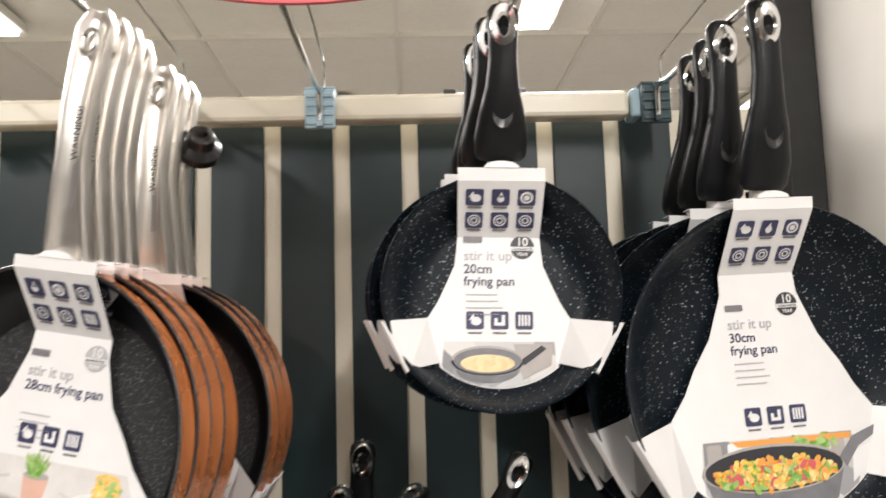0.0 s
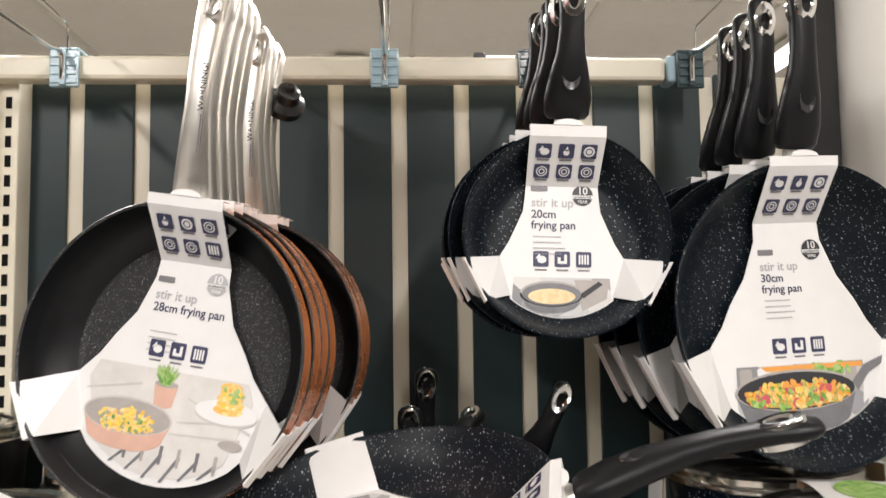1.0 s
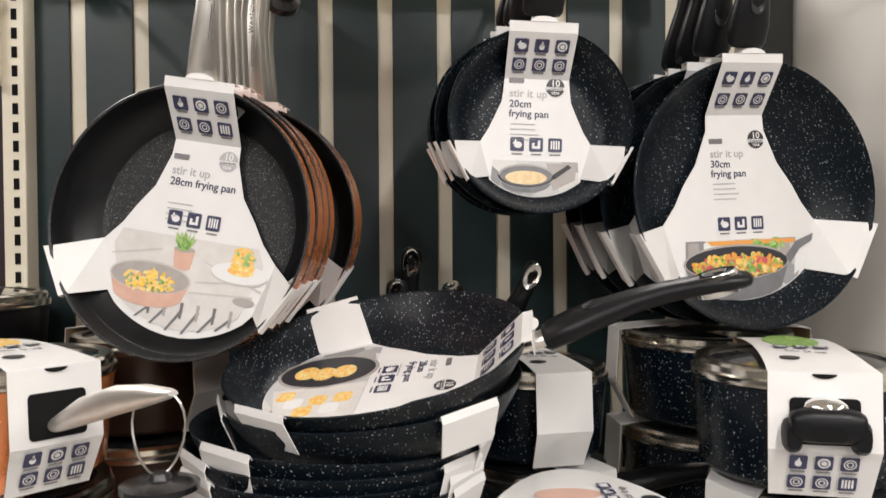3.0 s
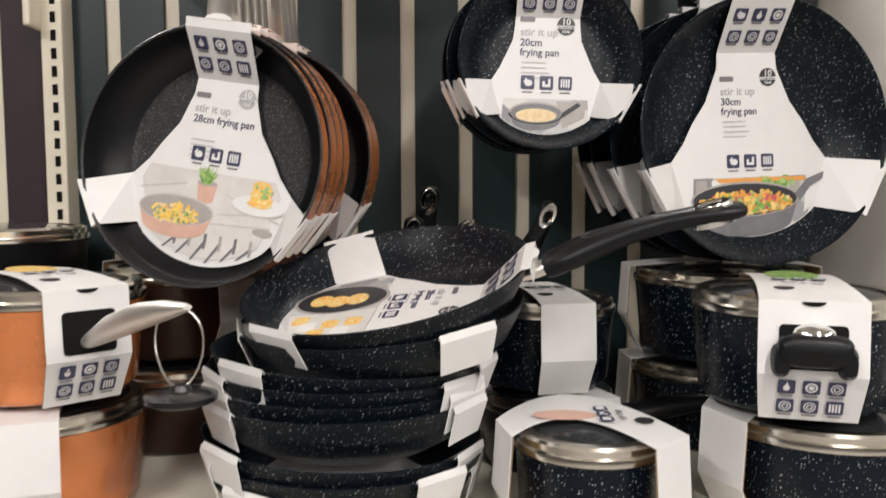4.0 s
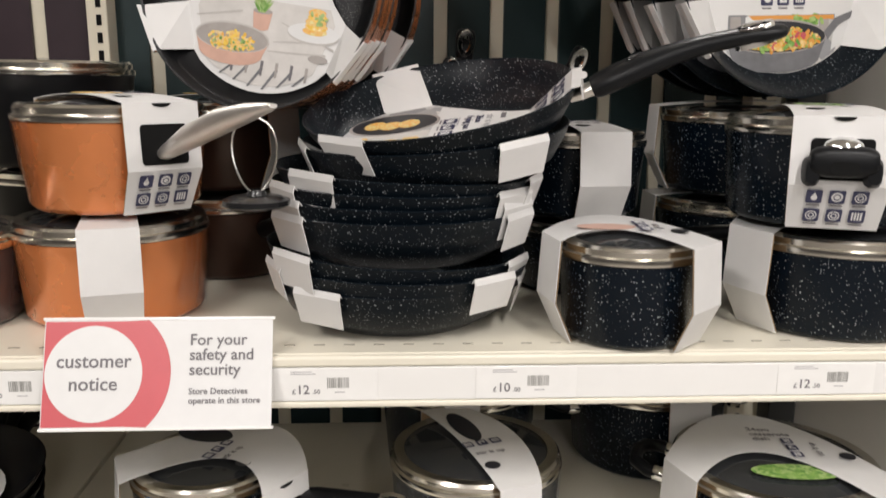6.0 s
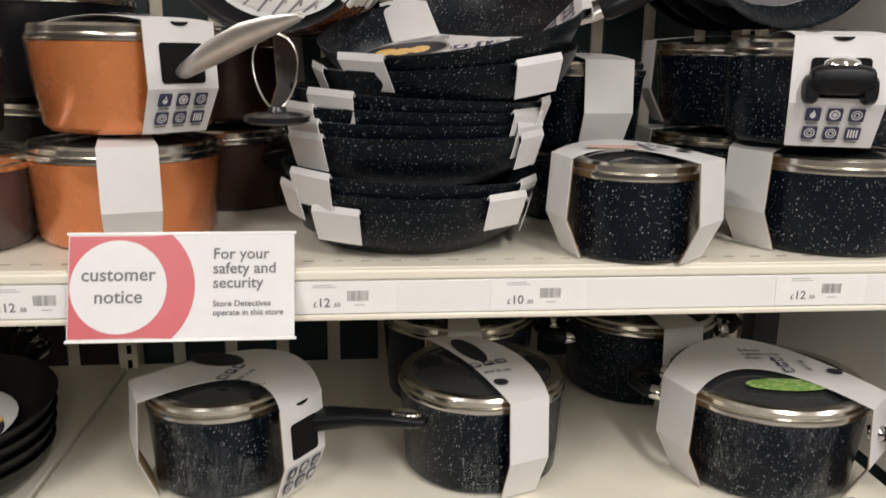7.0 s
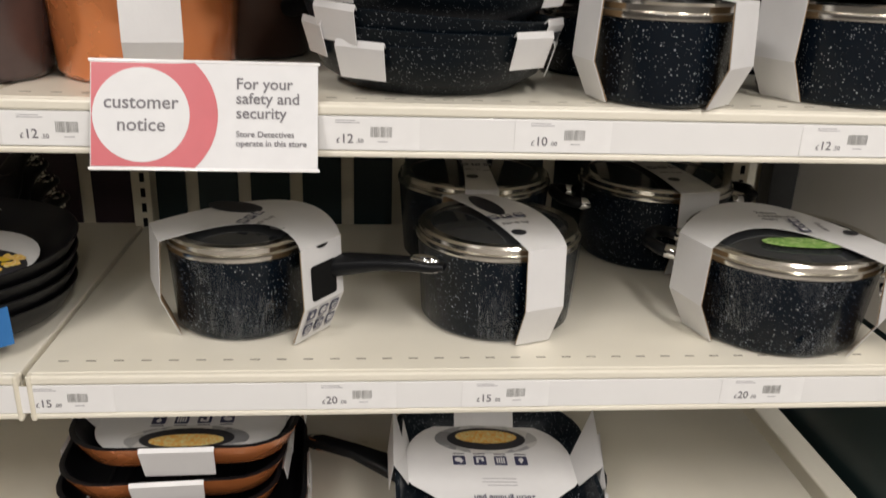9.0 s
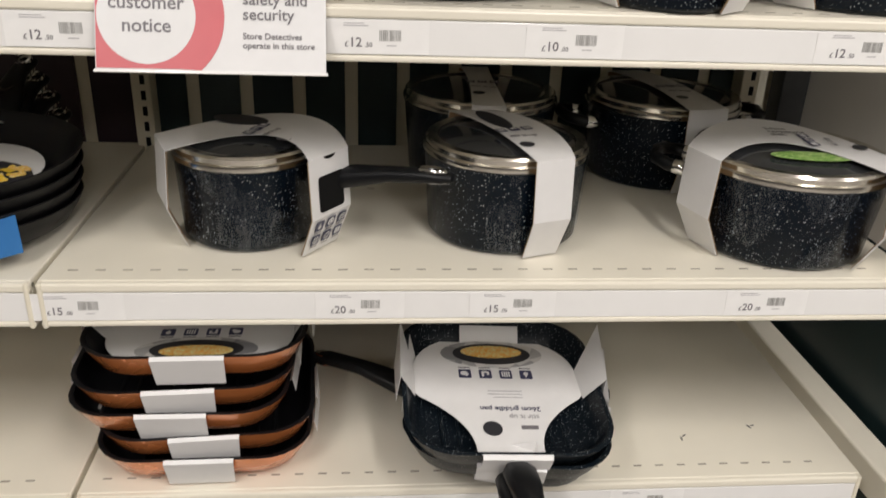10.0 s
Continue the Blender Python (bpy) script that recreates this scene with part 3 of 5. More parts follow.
def crescent(cx, cy, rx, ry, drop, n=24):
    """The front wall of a printed pan: lower half of an oval and the same, lowered and drawn in."""
    outer = [(cx + rx * math.cos(radians(180 + 180 * i / n)), cy + ry * math.sin(radians(180 + 180 * i / n))) for i in range(n + 1)]
    inner = [(cx + rx * 0.86 * math.cos(radians(360 - 180 * i / n)), cy - drop + ry * 0.9 * math.sin(radians(360 - 180 * i / n))) for i in range(n + 1)]
    return outer + inner


def sleeve(R, h, fold, parent, size="", photo="omelette", photo_top=-0.42, full=True, tabs=(-15, -41), drop=0.036, flare=0.60, foot=0.80):
    """Folded card wrap in a pan: x right, y towards the grip, z out of the bowl."""
    turn = Matrix(((0, 1, 0, 0), (-1, 0, 0, 0), (0, 0, 1, 0), (0, 0, 0, 1)))
    zc, tw = 0.30 * h, 0.0365
    shape = [(fold, tw / R), (fold - 0.12, tw / R * 1.03), (0.25, 0.40 - 0.3 * (0.41 - tw / R)), (0.08, 0.30 + flare * 0.26), (-0.06, 0.20 + flare * 0.53), (-0.2, flare), (-0.26, flare + 0.035)]
    right = [(hw * R, w * R, zc) for w, hw in shape] + [((flare - 0.10) * R, -0.58 * R, zc)]
    low = oval(0, 0, foot * R, foot * R, 10, -52, -90)
    right += [(x, y, zc) for x, y in low]
    rows = [[(-x, y, z), (0, y, z), (x, y, z)] for x, y, z in right[:-1]] + [[(-0.01, right[-1][1], zc), (0, right[-1][1], zc), (0.01, right[-1][1], zc)]]
    card = part("card_sleeve", strip(rows), CARD, parent, "white printed card sleeve", m=turn)
    yc = math.sqrt(R * R - tw * tw) * 0.985
    top = [[(-tw, fold * R, zc), (tw, fold * R, zc)], [(-tw * 1.03, yc, h + 0.0022), (tw * 1.03, yc, h + 0.0022)], [(-tw * 1.03, R + 0.003, h + 0.0035), (tw * 1.03, R + 0.003, h + 0.0035)], [(-tw, R + 0.004, h - 0.012), (tw, R + 0.004, h - 0.012)]]
    part("top_flap", strip(top), CARD, card)
    part("top_tab", plate(oval(0, R + 0.003, 0.015, 0.006, 16, 0, 180), 0.0008, h + 0.0038), CARD, card)
    for sx in (-1, 1):
        a0, a1 = radians(tabs[0]), radians(tabs[1])
        rim0, rim1 = (sx * R * math.cos(a0), R * math.sin(a0)), (sx * R * math.cos(a1), R * math.sin(a1))
        rows = [[(sx * flare * R, -0.2 * R, zc), (sx * (flare - 0.11) * R, -0.58 * R, zc)],
                [(rim0[0] * 0.985, rim0[1] * 0.985, h * 0.97), (rim1[0] * 0.985, rim1[1] * 0.985, h * 0.97)],
                [(rim0[0] * 1.022, rim0[1] * 1.022, h + 0.004), (rim1[0] * 1.022, rim1[1] * 1.022, h + 0.004)],
                [(rim0[0] * 1.036, rim0[1] * 1.036, h - 0.003), (rim1[0] * 1.036, rim1[1] * 1.036, h - 0.003)],
                [(rim0[0] * 0.955 + sx * 0.002, rim0[1] * 0.955, h - drop), (rim1[0] * 0.955 + sx * 0.002, rim1[1] * 0.955, h - drop)]]
        part("side_flap", strip(rows, 0.0009), CARD, card)
    if not full:
        return card
    e = 0.0005
    # icons on the sloping top flap
    v0, v1, z0, z1 = fold * R, yc, zc, h + 0.0022
    slope = math.degrees(math.atan2(z1 - z0, v1 - v0))
    flap = at(0, v0, z0 + e) @ pose(0, 0, 0, slope)
    fl = math.hypot(v1 - v0, z1 - z0)
    s = 0.0155
    n = 0
    for row in (0.70, 0.30):
        for u in (-0.0225, 0, 0.0225):
            icon((4, 0, 1, 5, 5, 5)[n] if photo != "pasta" else (0, 1, 5, 5, 5, 3)[n], s, card, flap @ at(u, fl * row + 0.001, 0.0004))
            part("caption", plate(rounded(0, 0, 0.006, 0.0008, 0.0003, 1), 0.0002), INK_GREY, card, m=flap @ at(u, fl * row - 0.0088, 0.0004))
            n += 1
    left = -0.031 if R < 0.12 else -0.034
    t = 0.30 * R if photo != "pasta" else 0.36 * R
    part("maker_mark", plate(rounded(left + 0.008, t + 0.0185, 0.0085, 0.0028, 0.001, 2), 0.0003, zc + e), INK_GREY, card)
    part("lettering", letters("stir it up", 0.0125, INK_PALE), None, card, m=at(left, t, zc + e))
    part("lettering", letters(size + " frying pan" if photo == "pasta" else size, 0.0115, INK), None, card, m=at(left, t - 0.0115, zc + e))
    if photo != "pasta":
        part("lettering", letters("frying pan", 0.0115, INK), None, card, m=at(left, t - 0.0225, zc + e))
    part("small_print", bars(4, 0.036, 0.0010, 0.0058), INK_PALE, card, m=at(left + 0.002, t - 0.030, zc + e))
    bx, by = (0.021, t + 0.012) if R < 0.12 else (0.026, t + 0.02)
    badge = part("badge", plate(oval(bx, by, 0.0105, 0.0105), 0.0003, zc + e), INK_DARK if photo != "pasta" else INK_PALE, card)
    part("badge_band", plate([(bx - 0.0105, by - 0.0033), (bx + 0.0105, by - 0.0033), (bx + 0.0105, by + 0.0002), (bx - 0.0105, by + 0.0002)], 0.0003, zc + e + 0.0003), CARD, badge)
    part("badge_words", letters("GUARANTEE", 0.0031, INK_DARK, "CENTER"), None, badge, m=at(bx, by - 0.0028, zc + e + 0.0008))
    part("badge_words", letters("10", 0.0105, CARD, "CENTER"), None, badge, m=at(bx, by + 0.0012, zc + e + 0.0005))
    part("badge_words", letters("YEAR", 0.0042, CARD, "CENTER"), None, badge, m=at(bx, by - 0.0078, zc + e + 0.0005))
    for i, kd in enumerate((4, 2, 3)):
        icon(kd, 0.0155, card, at(-0.021 + 0.0215 * i, photo_top * R + 0.0185, zc + e))
        part("caption", plate(rounded(-0.021 + 0.0215 * i, photo_top * R + 0.0075, 0.006, 0.0008, 0.0003, 1), 0.0002, zc + e), INK_GREY, card)
    # printed picture below
    w0 = photo_top
    hw = 0.47 if w0 < -0.3 else 0.545
    pts = [(hw * R, w0 * R)] + ([(0.60 * R, -0.22 * R)] if w0 > -0.2 else []) + [(0.485 * R, -0.60 * R)] + oval(0, 0, 0.785 * R, 0.785 * R, 12, -53, -127) + [(-0.485 * R, -0.60 * R)] + ([(-0.60 * R, -0.22 * R)] if w0 > -0.2 else []) + [(-hw * R, w0 * R)]
    pic = part("picture", plate(pts, 0.0003, zc + e), MARBLE if photo == "pasta" else KITCHEN, card, "printed food photograph")
    z = zc + e + 0.0004

    def paint(name, pts, mat, lift=0.0):
        part(name, plate(pts, 0.0002, z + lift), mat, pic)

    def specks(name, n, cx, cy, rx, ry, size, lift, mats, kind="bit"):
        part(name, scraps(n, cx * R, cy * R, rx * R, ry * R, size * R, z + lift, n + int(1000 * R), len(mats), kind), mats, pic)
    if photo == "omelette":
        paint("printed_worktop", [(0.12 * R, -0.42 * R), (0.46 * R, -0.42 * R), (0.44 * R, -0.60 * R), (0.2 * R, -0.72 * R)], PALEPAN, 0.0001)
        paint("printed_pan_wall", crescent(-0.1 * R, -0.56 * R, 0.31 * R, 0.12 * R, 0.08 * R), GREYPAN, 0.0002)
        paint("printed_pan_rim", oval(-0.1 * R, -0.56 * R, 0.31 * R, 0.125 * R), PALEPAN, 0.0002)
        paint("printed_pan", oval(-0.1 * R, -0.565 * R, 0.29 * R, 0.11 * R), GREYPAN, 0.0004)
        paint("printed_omelette", oval(-0.1 * R, -0.585 * R, 0.23 * R, 0.075 * R), OMELETTE, 0.0006)
        paint("printed_grip", [(0.19 * R, -0.55 * R), (0.36 * R, -0.43 * R), (0.40 * R, -0.46 * R), (0.21 * R, -0.60 * R)], INK_DARK, 0.0006)
    elif photo == "vegetables":
        for i in range(7):
            x = (-0.46 + 0.13 * i) * R
            paint("printed_jar", rounded(x + 0.05 * R, (w0 - 0.075) * R, 0.045 * R, 0.06 * R, 0.012 * R), (PALEPAN, PAPER, KITCHEN)[i % 3], 0.0001)
        paint("printed_board", [(-0.30 * R, w0 * R - 0.001), (0.46 * R, w0 * R - 0.001), (0.46 * R, w0 * R - 0.006), (-0.26 * R, w0 * R - 0.006)], ORANGE, 0.0002)
        specks("printed_herb", 14, 0.22, w0 - 0.05, 0.16, 0.02, 0.09, 0.0003, [LEAF])
        paint("printed_pan_wall", crescent(-0.05 * R, -0.50 * R, 0.45 * R, 0.13 * R, 0.17 * R), GREYPAN, 0.0002)
        paint("printed_pan_rim", oval(-0.05 * R, -0.50 * R, 0.45 * R, 0.135 * R), PALEPAN, 0.0004)
        paint("printed_pan", oval(-0.05 * R, -0.503 * R, 0.435 * R, 0.122 * R), INK_DARK, 0.0005)
        paint("printed_food", oval(-0.05 * R, -0.535 * R, 0.38 * R, 0.078 * R), VEG, 0.0006)
        specks("printed_vegetable", 150, -0.05, -0.53, 0.375, 0.085, 0.062, 0.0008, [RED, ORANGE, PASTA, LEAF, VEG, PANCAKE])
        paint("printed_grip", [(0.37 * R, -0.47 * R), (0.47 * R, -0.36 * R), (0.64 * R, -0.30 * R), (0.65 * R, -0.34 * R), (0.50 * R, -0.42 * R), (0.41 * R, -0.53 * R)], GREYPAN, 0.0006)
        paint("printed_plate", [(0.46 * R, -0.46 * R), (0.60 * R, -0.40 * R), (0.52 * R, -0.56 * R), (0.44 * R, -0.62 * R)], PAPER, 0.0001)
    elif photo == "pasta":
        for i, (x0, y0, x1, y1) in enumerate(((0.1, -0.42, 0.6, -0.36), (0.06, -0.50, 0.56, -0.47), (-0.6, -0.30, -0.2, -0.22), (0.15, -0.26, 0.62, -0.42))):
            paint("printed_fold", [(x0 * R, y0 * R), (x1 * R, y1 * R), (x1 * R, (y1 + 0.018) * R), (x0 * R, (y0 + 0.008) * R)], CLOTH, 0.0001)
        specks("printed_herb", 60, -0.03, -0.125, 0.14, 0.075, 0.1, 0.0003, [HERB, LEAF], "blade")
        paint("printed_pot", [(-0.11 * R, -0.19 * R), (0.06 * R, -0.19 * R), (0.04 * R, -0.33 * R), (0.0, -0.345 * R), (-0.05 * R, -0.345 * R), (-0.09 * R, -0.33 * R)], PINKPAN, 0.0002)
        paint("printed_pot_mouth", oval(-0.025 * R, -0.19 * R, 0.085 * R, 0.022 * R), PALEPAN, 0.00025)
        paint("printed_plate_edge", oval(0.43 * R, -0.315 * R, 0.22 * R, 0.075 * R), CLOTH, 0.0002)
        paint("printed_plate", oval(0.43 * R, -0.30 * R, 0.22 * R, 0.075 * R), PAPER, 0.0003)
        for i in range(5):
            paint("printed_pancake", oval((0.44 + 0.008 * (i % 2)) * R, (-0.285 + 0.036 * i) * R, (0.105 - 0.007 * i) * R, 0.034 * R, 18), (PANCAKE, PASTA)[i % 2], 0.0005 + 0.0001 * i)
        specks("printed_leaf", 10, 0.44, -0.20, 0.09, 0.07, 0.05, 0.0011, [HERB])
        paint("printed_spoon", oval(0.50 * R, -0.50 * R, 0.085 * R, 0.032 * R), PALEPAN, 0.0002)
        for i in range(6):
            x = (-0.34 + 0.13 * i) * R
            paint("printed_hob", [(x, -0.82 * R + abs(x) * 0.25), (x + 0.02 * R, -0.82 * R + abs(x) * 0.25), (x + 0.13 * R, -0.64 * R), (x + 0.10 * R, -0.64 * R)], GREYPAN, 0.0001)
            paint("printed_hob", [(x + 0.10 * R, -0.58 * R), (x + 0.125 * R, -0.58 * R), (x + 0.12 * R, -0.70 * R), (x + 0.10 * R, -0.70 * R)], (INK_GREY, PALEPAN)[i % 2], 0.0002)
        paint("printed_pan_wall", crescent(-0.26 * R, -0.43 * R, 0.33 * R, 0.115 * R, 0.12 * R), PINKPAN, 0.0003)
        paint("printed_pan_rim", oval(-0.26 * R, -0.43 * R, 0.33 * R, 0.12 * R), CLOTH, 0.0004)
        paint("printed_pan", oval(-0.26 * R, -0.434 * R, 0.318 * R, 0.110 * R), PALEPAN, 0.0005)
        specks("printed_pasta", 75, -0.27, -0.465, 0.22, 0.065, 0.075, 0.0007, [PASTA, PASTA, PANCAKE, OMELETTE], "tube")
        specks("printed_leaf", 22, -0.27, -0.47, 0.21, 0.06, 0.03, 0.0016, [HERB])
    elif photo == "frying":
        paint("printed_table", [(0.02 * R, w0 * R), (0.50 * R, w0 * R), (0.56 * R, -0.3 * R), (0.46 * R, -0.62 * R), (0.05 * R, -0.74 * R)], MARBLE, 0.0001)
        paint("printed_pan_rim", oval(-0.20 * R, -0.42 * R, 0.26 * R, 0.36 * R), PALEPAN, 0.0001)
        paint("printed_pan", oval(-0.20 * R, -0.42 * R, 0.235 * R, 0.335 * R), INK_DARK, 0.0002)
        for i, (x, y) in enumerate(((-0.18, -0.30), (-0.16, -0.44), (-0.19, -0.57))):
            paint("printed_pancake", oval(x * R, y * R, 0.10 * R, 0.085 * R, 18), PANCAKE, 0.0004 + 0.0001 * i)
        for i, (x, y) in enumerate(((0.22, -0.22), (0.36, -0.28), (0.24, -0.38), (0.38, -0.45), (0.26, -0.54), (0.15, -0.62))):
            paint("printed_plate", rounded(x * R, y * R, 0.065 * R, 0.06 * R, 0.03 * R), PAPER if i % 3 == 1 else PANCAKE, 0.0003)
    return card


def frying_pan(R, h, L, outer, inner, label, steel=False, rim=None, group="", **card):
    t = thing("frying_pan", Matrix.Identity(4), label, "frying pan", group)
    pan_body(R, h, outer, inner, t, rim, steel)
    pan_handle(L, h, R, steel, t)
    fold = card.pop("fold", 0.55)
    if card.pop("bare", False):
        return t
    sleeve(R, h, fold, t, **card)
    return t


HANG = Matrix(((0, -1, 0, 0), (0, 0, -1, 0), (1, 0, 0, 0), (0, 0, 0, 1)))


def hung(x, y, z, yaw, tilt, h, roll=0.0):
    return at(x, y, z) @ pose(0, 0, 0, 0, 0, yaw) @ pose(0, 0, 0, tilt) @ pose(0, 0, 0, 0, roll) @ HANG @ at(0, 0, -h)


# 28 cm pans with copper outsides on one hook
H28 = 0.054
p28 = frying_pan(0.1390, H28, 0.205, COPPER, GREY_IN, "copper-backed frying pan with steel handle hanging on hook", True, GREY_IN, "copper frying pans on hook", size="28cm", photo="pasta", photo_top=-0.10, fold=0.62, tabs=(-19, -41), flare=0.69, foot=0.84)
p28.matrix_basis = hung(-0.339, 0.666, 1.512, -15, -6, H28, 9)
for dx, dy, dz, dyaw, roll in ((0.006, 0.022, 0.002, 0.5, 8.6), (0.011, 0.045, 0.003, -0.5, 8.2), (0.016, 0.067, 0.001, 0, 7.6), (0.040, 0.125, -0.002, 2, 3.8), (0.043, 0.155, -0.001, 1, 3.4), (0.044, 0.185, 0.001, 2, 3.8)):
    copy_thing(p28, hung(-0.339 + dx, 0.666 + dy, 1.512 + dz, -15 + dyaw, -6, H28, roll))
# 20 cm pans
H20 = 0.047
p20 = frying_pan(0.1022, H20, 0.142, ENAMEL, ENAMEL_IN, "small speckled black frying pan hanging on hook", group="small frying pans on hook", size="20cm", photo="omelette", photo_top=-0.40, fold=0.50, flare=0.61, foot=0.81)
p20.matrix_basis = hung(0.038, 0.708, 1.620, -1, -3, H20, 2)
for i, (dx, dy, r) in enumerate(((-0.012, 0.028, 3), (-0.016, 0.055, 4), (-0.015, 0.09, 2), (-0.010, 0.12, 2))):
    copy_thing(p20, hung(0.038 + dx, 0.708 + dy, 1.620, -1 + i * 0.7, -3, H20, r))
# 30 cm pans
H30 = 0.056
p30 = frying_pan(0.1505, H30, 0.176, ENAMEL, ENAMEL_IN, "large speckled black frying pan hanging on hook", group="large frying pans on hook", size="30cm", photo="vegetables", photo_top=-0.33, fold=0.62, flare=0.645, foot=0.81)
p30.matrix_basis = hung(0.280, 0.702, 1.540, 8, -3, H30, -2)
for i, (dx, dy, r) in enumerate(((-0.022, 0.050, -1), (-0.034, 0.095, 2), (-0.040, 0.135, 3))):
    copy_thing(p30, hung(0.280 + dx, 0.702 + dy, 1.540, 8 - i, -3, H30, r))


def display_hook(x, length=0.42, knob=False, clip=None):
    t = thing("display_hook", at(x, 0.972, 1.862), "chrome wire hook on a pale blue clip", "display hook", "display hooks")
    c = bmesh.new()
    box(c, -0.018, 0.018, -0.008, -0.001, -0.028, 0.020, 0.002)
    box(c, -0.018, 0.018, -0.008, 0.03, 0.0195, 0.023, 0.001)
    body = part("clip", c, clip or CLIP, t)
    for i in range(4):
        part("rib", boxbm(-0.016, 0.016, -0.0105, -0.0078, -0.024 + i * 0.011, -0.018 + i * 0.011, 0.001), clip or CLIP, body)
    part("spine", boxbm(-0.004, 0.004, -0.014, -0.0078, -0.027, 0.02, 0.001), clip or CLIP, body)
    e = -length
    part("prong", tube([(0, -0.012, -0.02), (0, -0.014, 0.01), (0, -0.025, 0.016), (0, -0.05, 0.010), (0, e + 0.03, -0.004), (0, e + 0.008, 0.002), (0, e, 0.016)], 0.0034, 10), CHROME, t, smooth=60)
    part("label_wire", tube([(0.006, -0.01, 0.02), (0.006, -0.012, 0.045), (0.006, -0.02, 0.052), (0.006, e - 0.03, 0.062)], 0.0014, 6), CHROME, t, smooth=60)
    if knob:
        k = part("stop_lock", lathe([(0, 0), (0.014, 0), (0.017, 0.003), (0.017, 0.010), (0.011, 0.014), (0.0095, 0.022), (0.006, 0.024), (0, 0.024)], 24), PLASTIC, t, "black plastic security stop", m=at(0.047, -0.11, -0.082) @ pose(0, 0, 0, 62, 0, 25) @ Matrix.Scale(1.35, 4), smooth=40)
        part("dial", lathe([(0, 0), (0.004, 0), (0.003, 0.004), (0, 0.004)], 14), PLASTIC, k, m=at(0, 0, 0.024))
    return t


display_hook(-0.543)
display_hook(-0.140)
display_hook(-0.303, knob=True)
display_hook(0.052, clip=CLIP_DARK)
display_hook(0.262, clip=CLIP_DARK)

# stack of 28 cm pans on the upper shelf
HS = 0.053
ps = frying_pan(0.1445, HS, 0.175, ENAMEL, ENAMEL_IN, "speckled black frying pan in a leaning stack", group="stacked frying pans", full=False, fold=0.62, tabs=(-23, -47), drop=0.035)


def stacked(x, y, z, toward, lean_x, lean_y, size=1.0):
    """z: height of the middle of the rim. lean_x raises the back, lean_y the right side."""
    return at(x, y, z) @ pose(0, 0, 0, lean_x, -lean_y, 0) @ pose(0, 0, 0, 0, 0, toward) @ at(0, 0, -HS) @ Matrix.Diagonal((size, size, 1, 1))


ps.matrix_basis = stacked(-0.187, 0.644, S1 + 0.0535, 110, 0, 0, 0.97)
STACK = [(-0.185, 0.642, 1.2145, 77, 0, -1.2), (-0.188, 0.640, 1.2300, 98, 0, -3.0), (-0.182, 0.636, 1.2740, 92, 0, 0.2), (-0.182, 0.638, 1.2880, 90, 0.5, -0.6),
         (-0.180, 0.638, 1.3010, 86, 0.5, -1.0), (-0.176, 0.638, 1.3150, 104, 1.0, -2.4), (-0.146, 0.628, 1.3570, 68, 6, 5)]
for x, y, z, tow, lx, ly in STACK:
    copy_thing(ps, stacked(x, y, z, tow, lx, ly, 1.025))
ptop = frying_pan(0.1465, HS, 0.20, ENAMEL, ENAMEL_IN, "tilted speckled black frying pan on top of stack", group="stacked frying pans", fold=0.62, size="28cm", photo="frying", photo_top=-0.10, tabs=(-19, -42), flare=0.66, foot=0.82)
ptop.matrix_basis = stacked(-0.143, 0.618, 1.393, -14, 13, 10)


# small pans standing on edge against the back boards
pb = frying_pan(0.098, 0.044, 0.135, ENAMEL, ENAMEL_IN, "small speckled black frying pan standing on edge at back", group="standing frying pans", fold=0.5, full=False)
pb.matrix_basis = hung(-0.108, 0.935, S1 + 0.100, 0, 0, 0.044, 4)
copy_thing(pb, hung(-0.02, 0.965, S1 + 0.100, 0, 0, 0.044, 26))
copy_thing(pb, hung(-0.125, 0.895, S1 + 0.060, 0, 0, 0.044, 3))


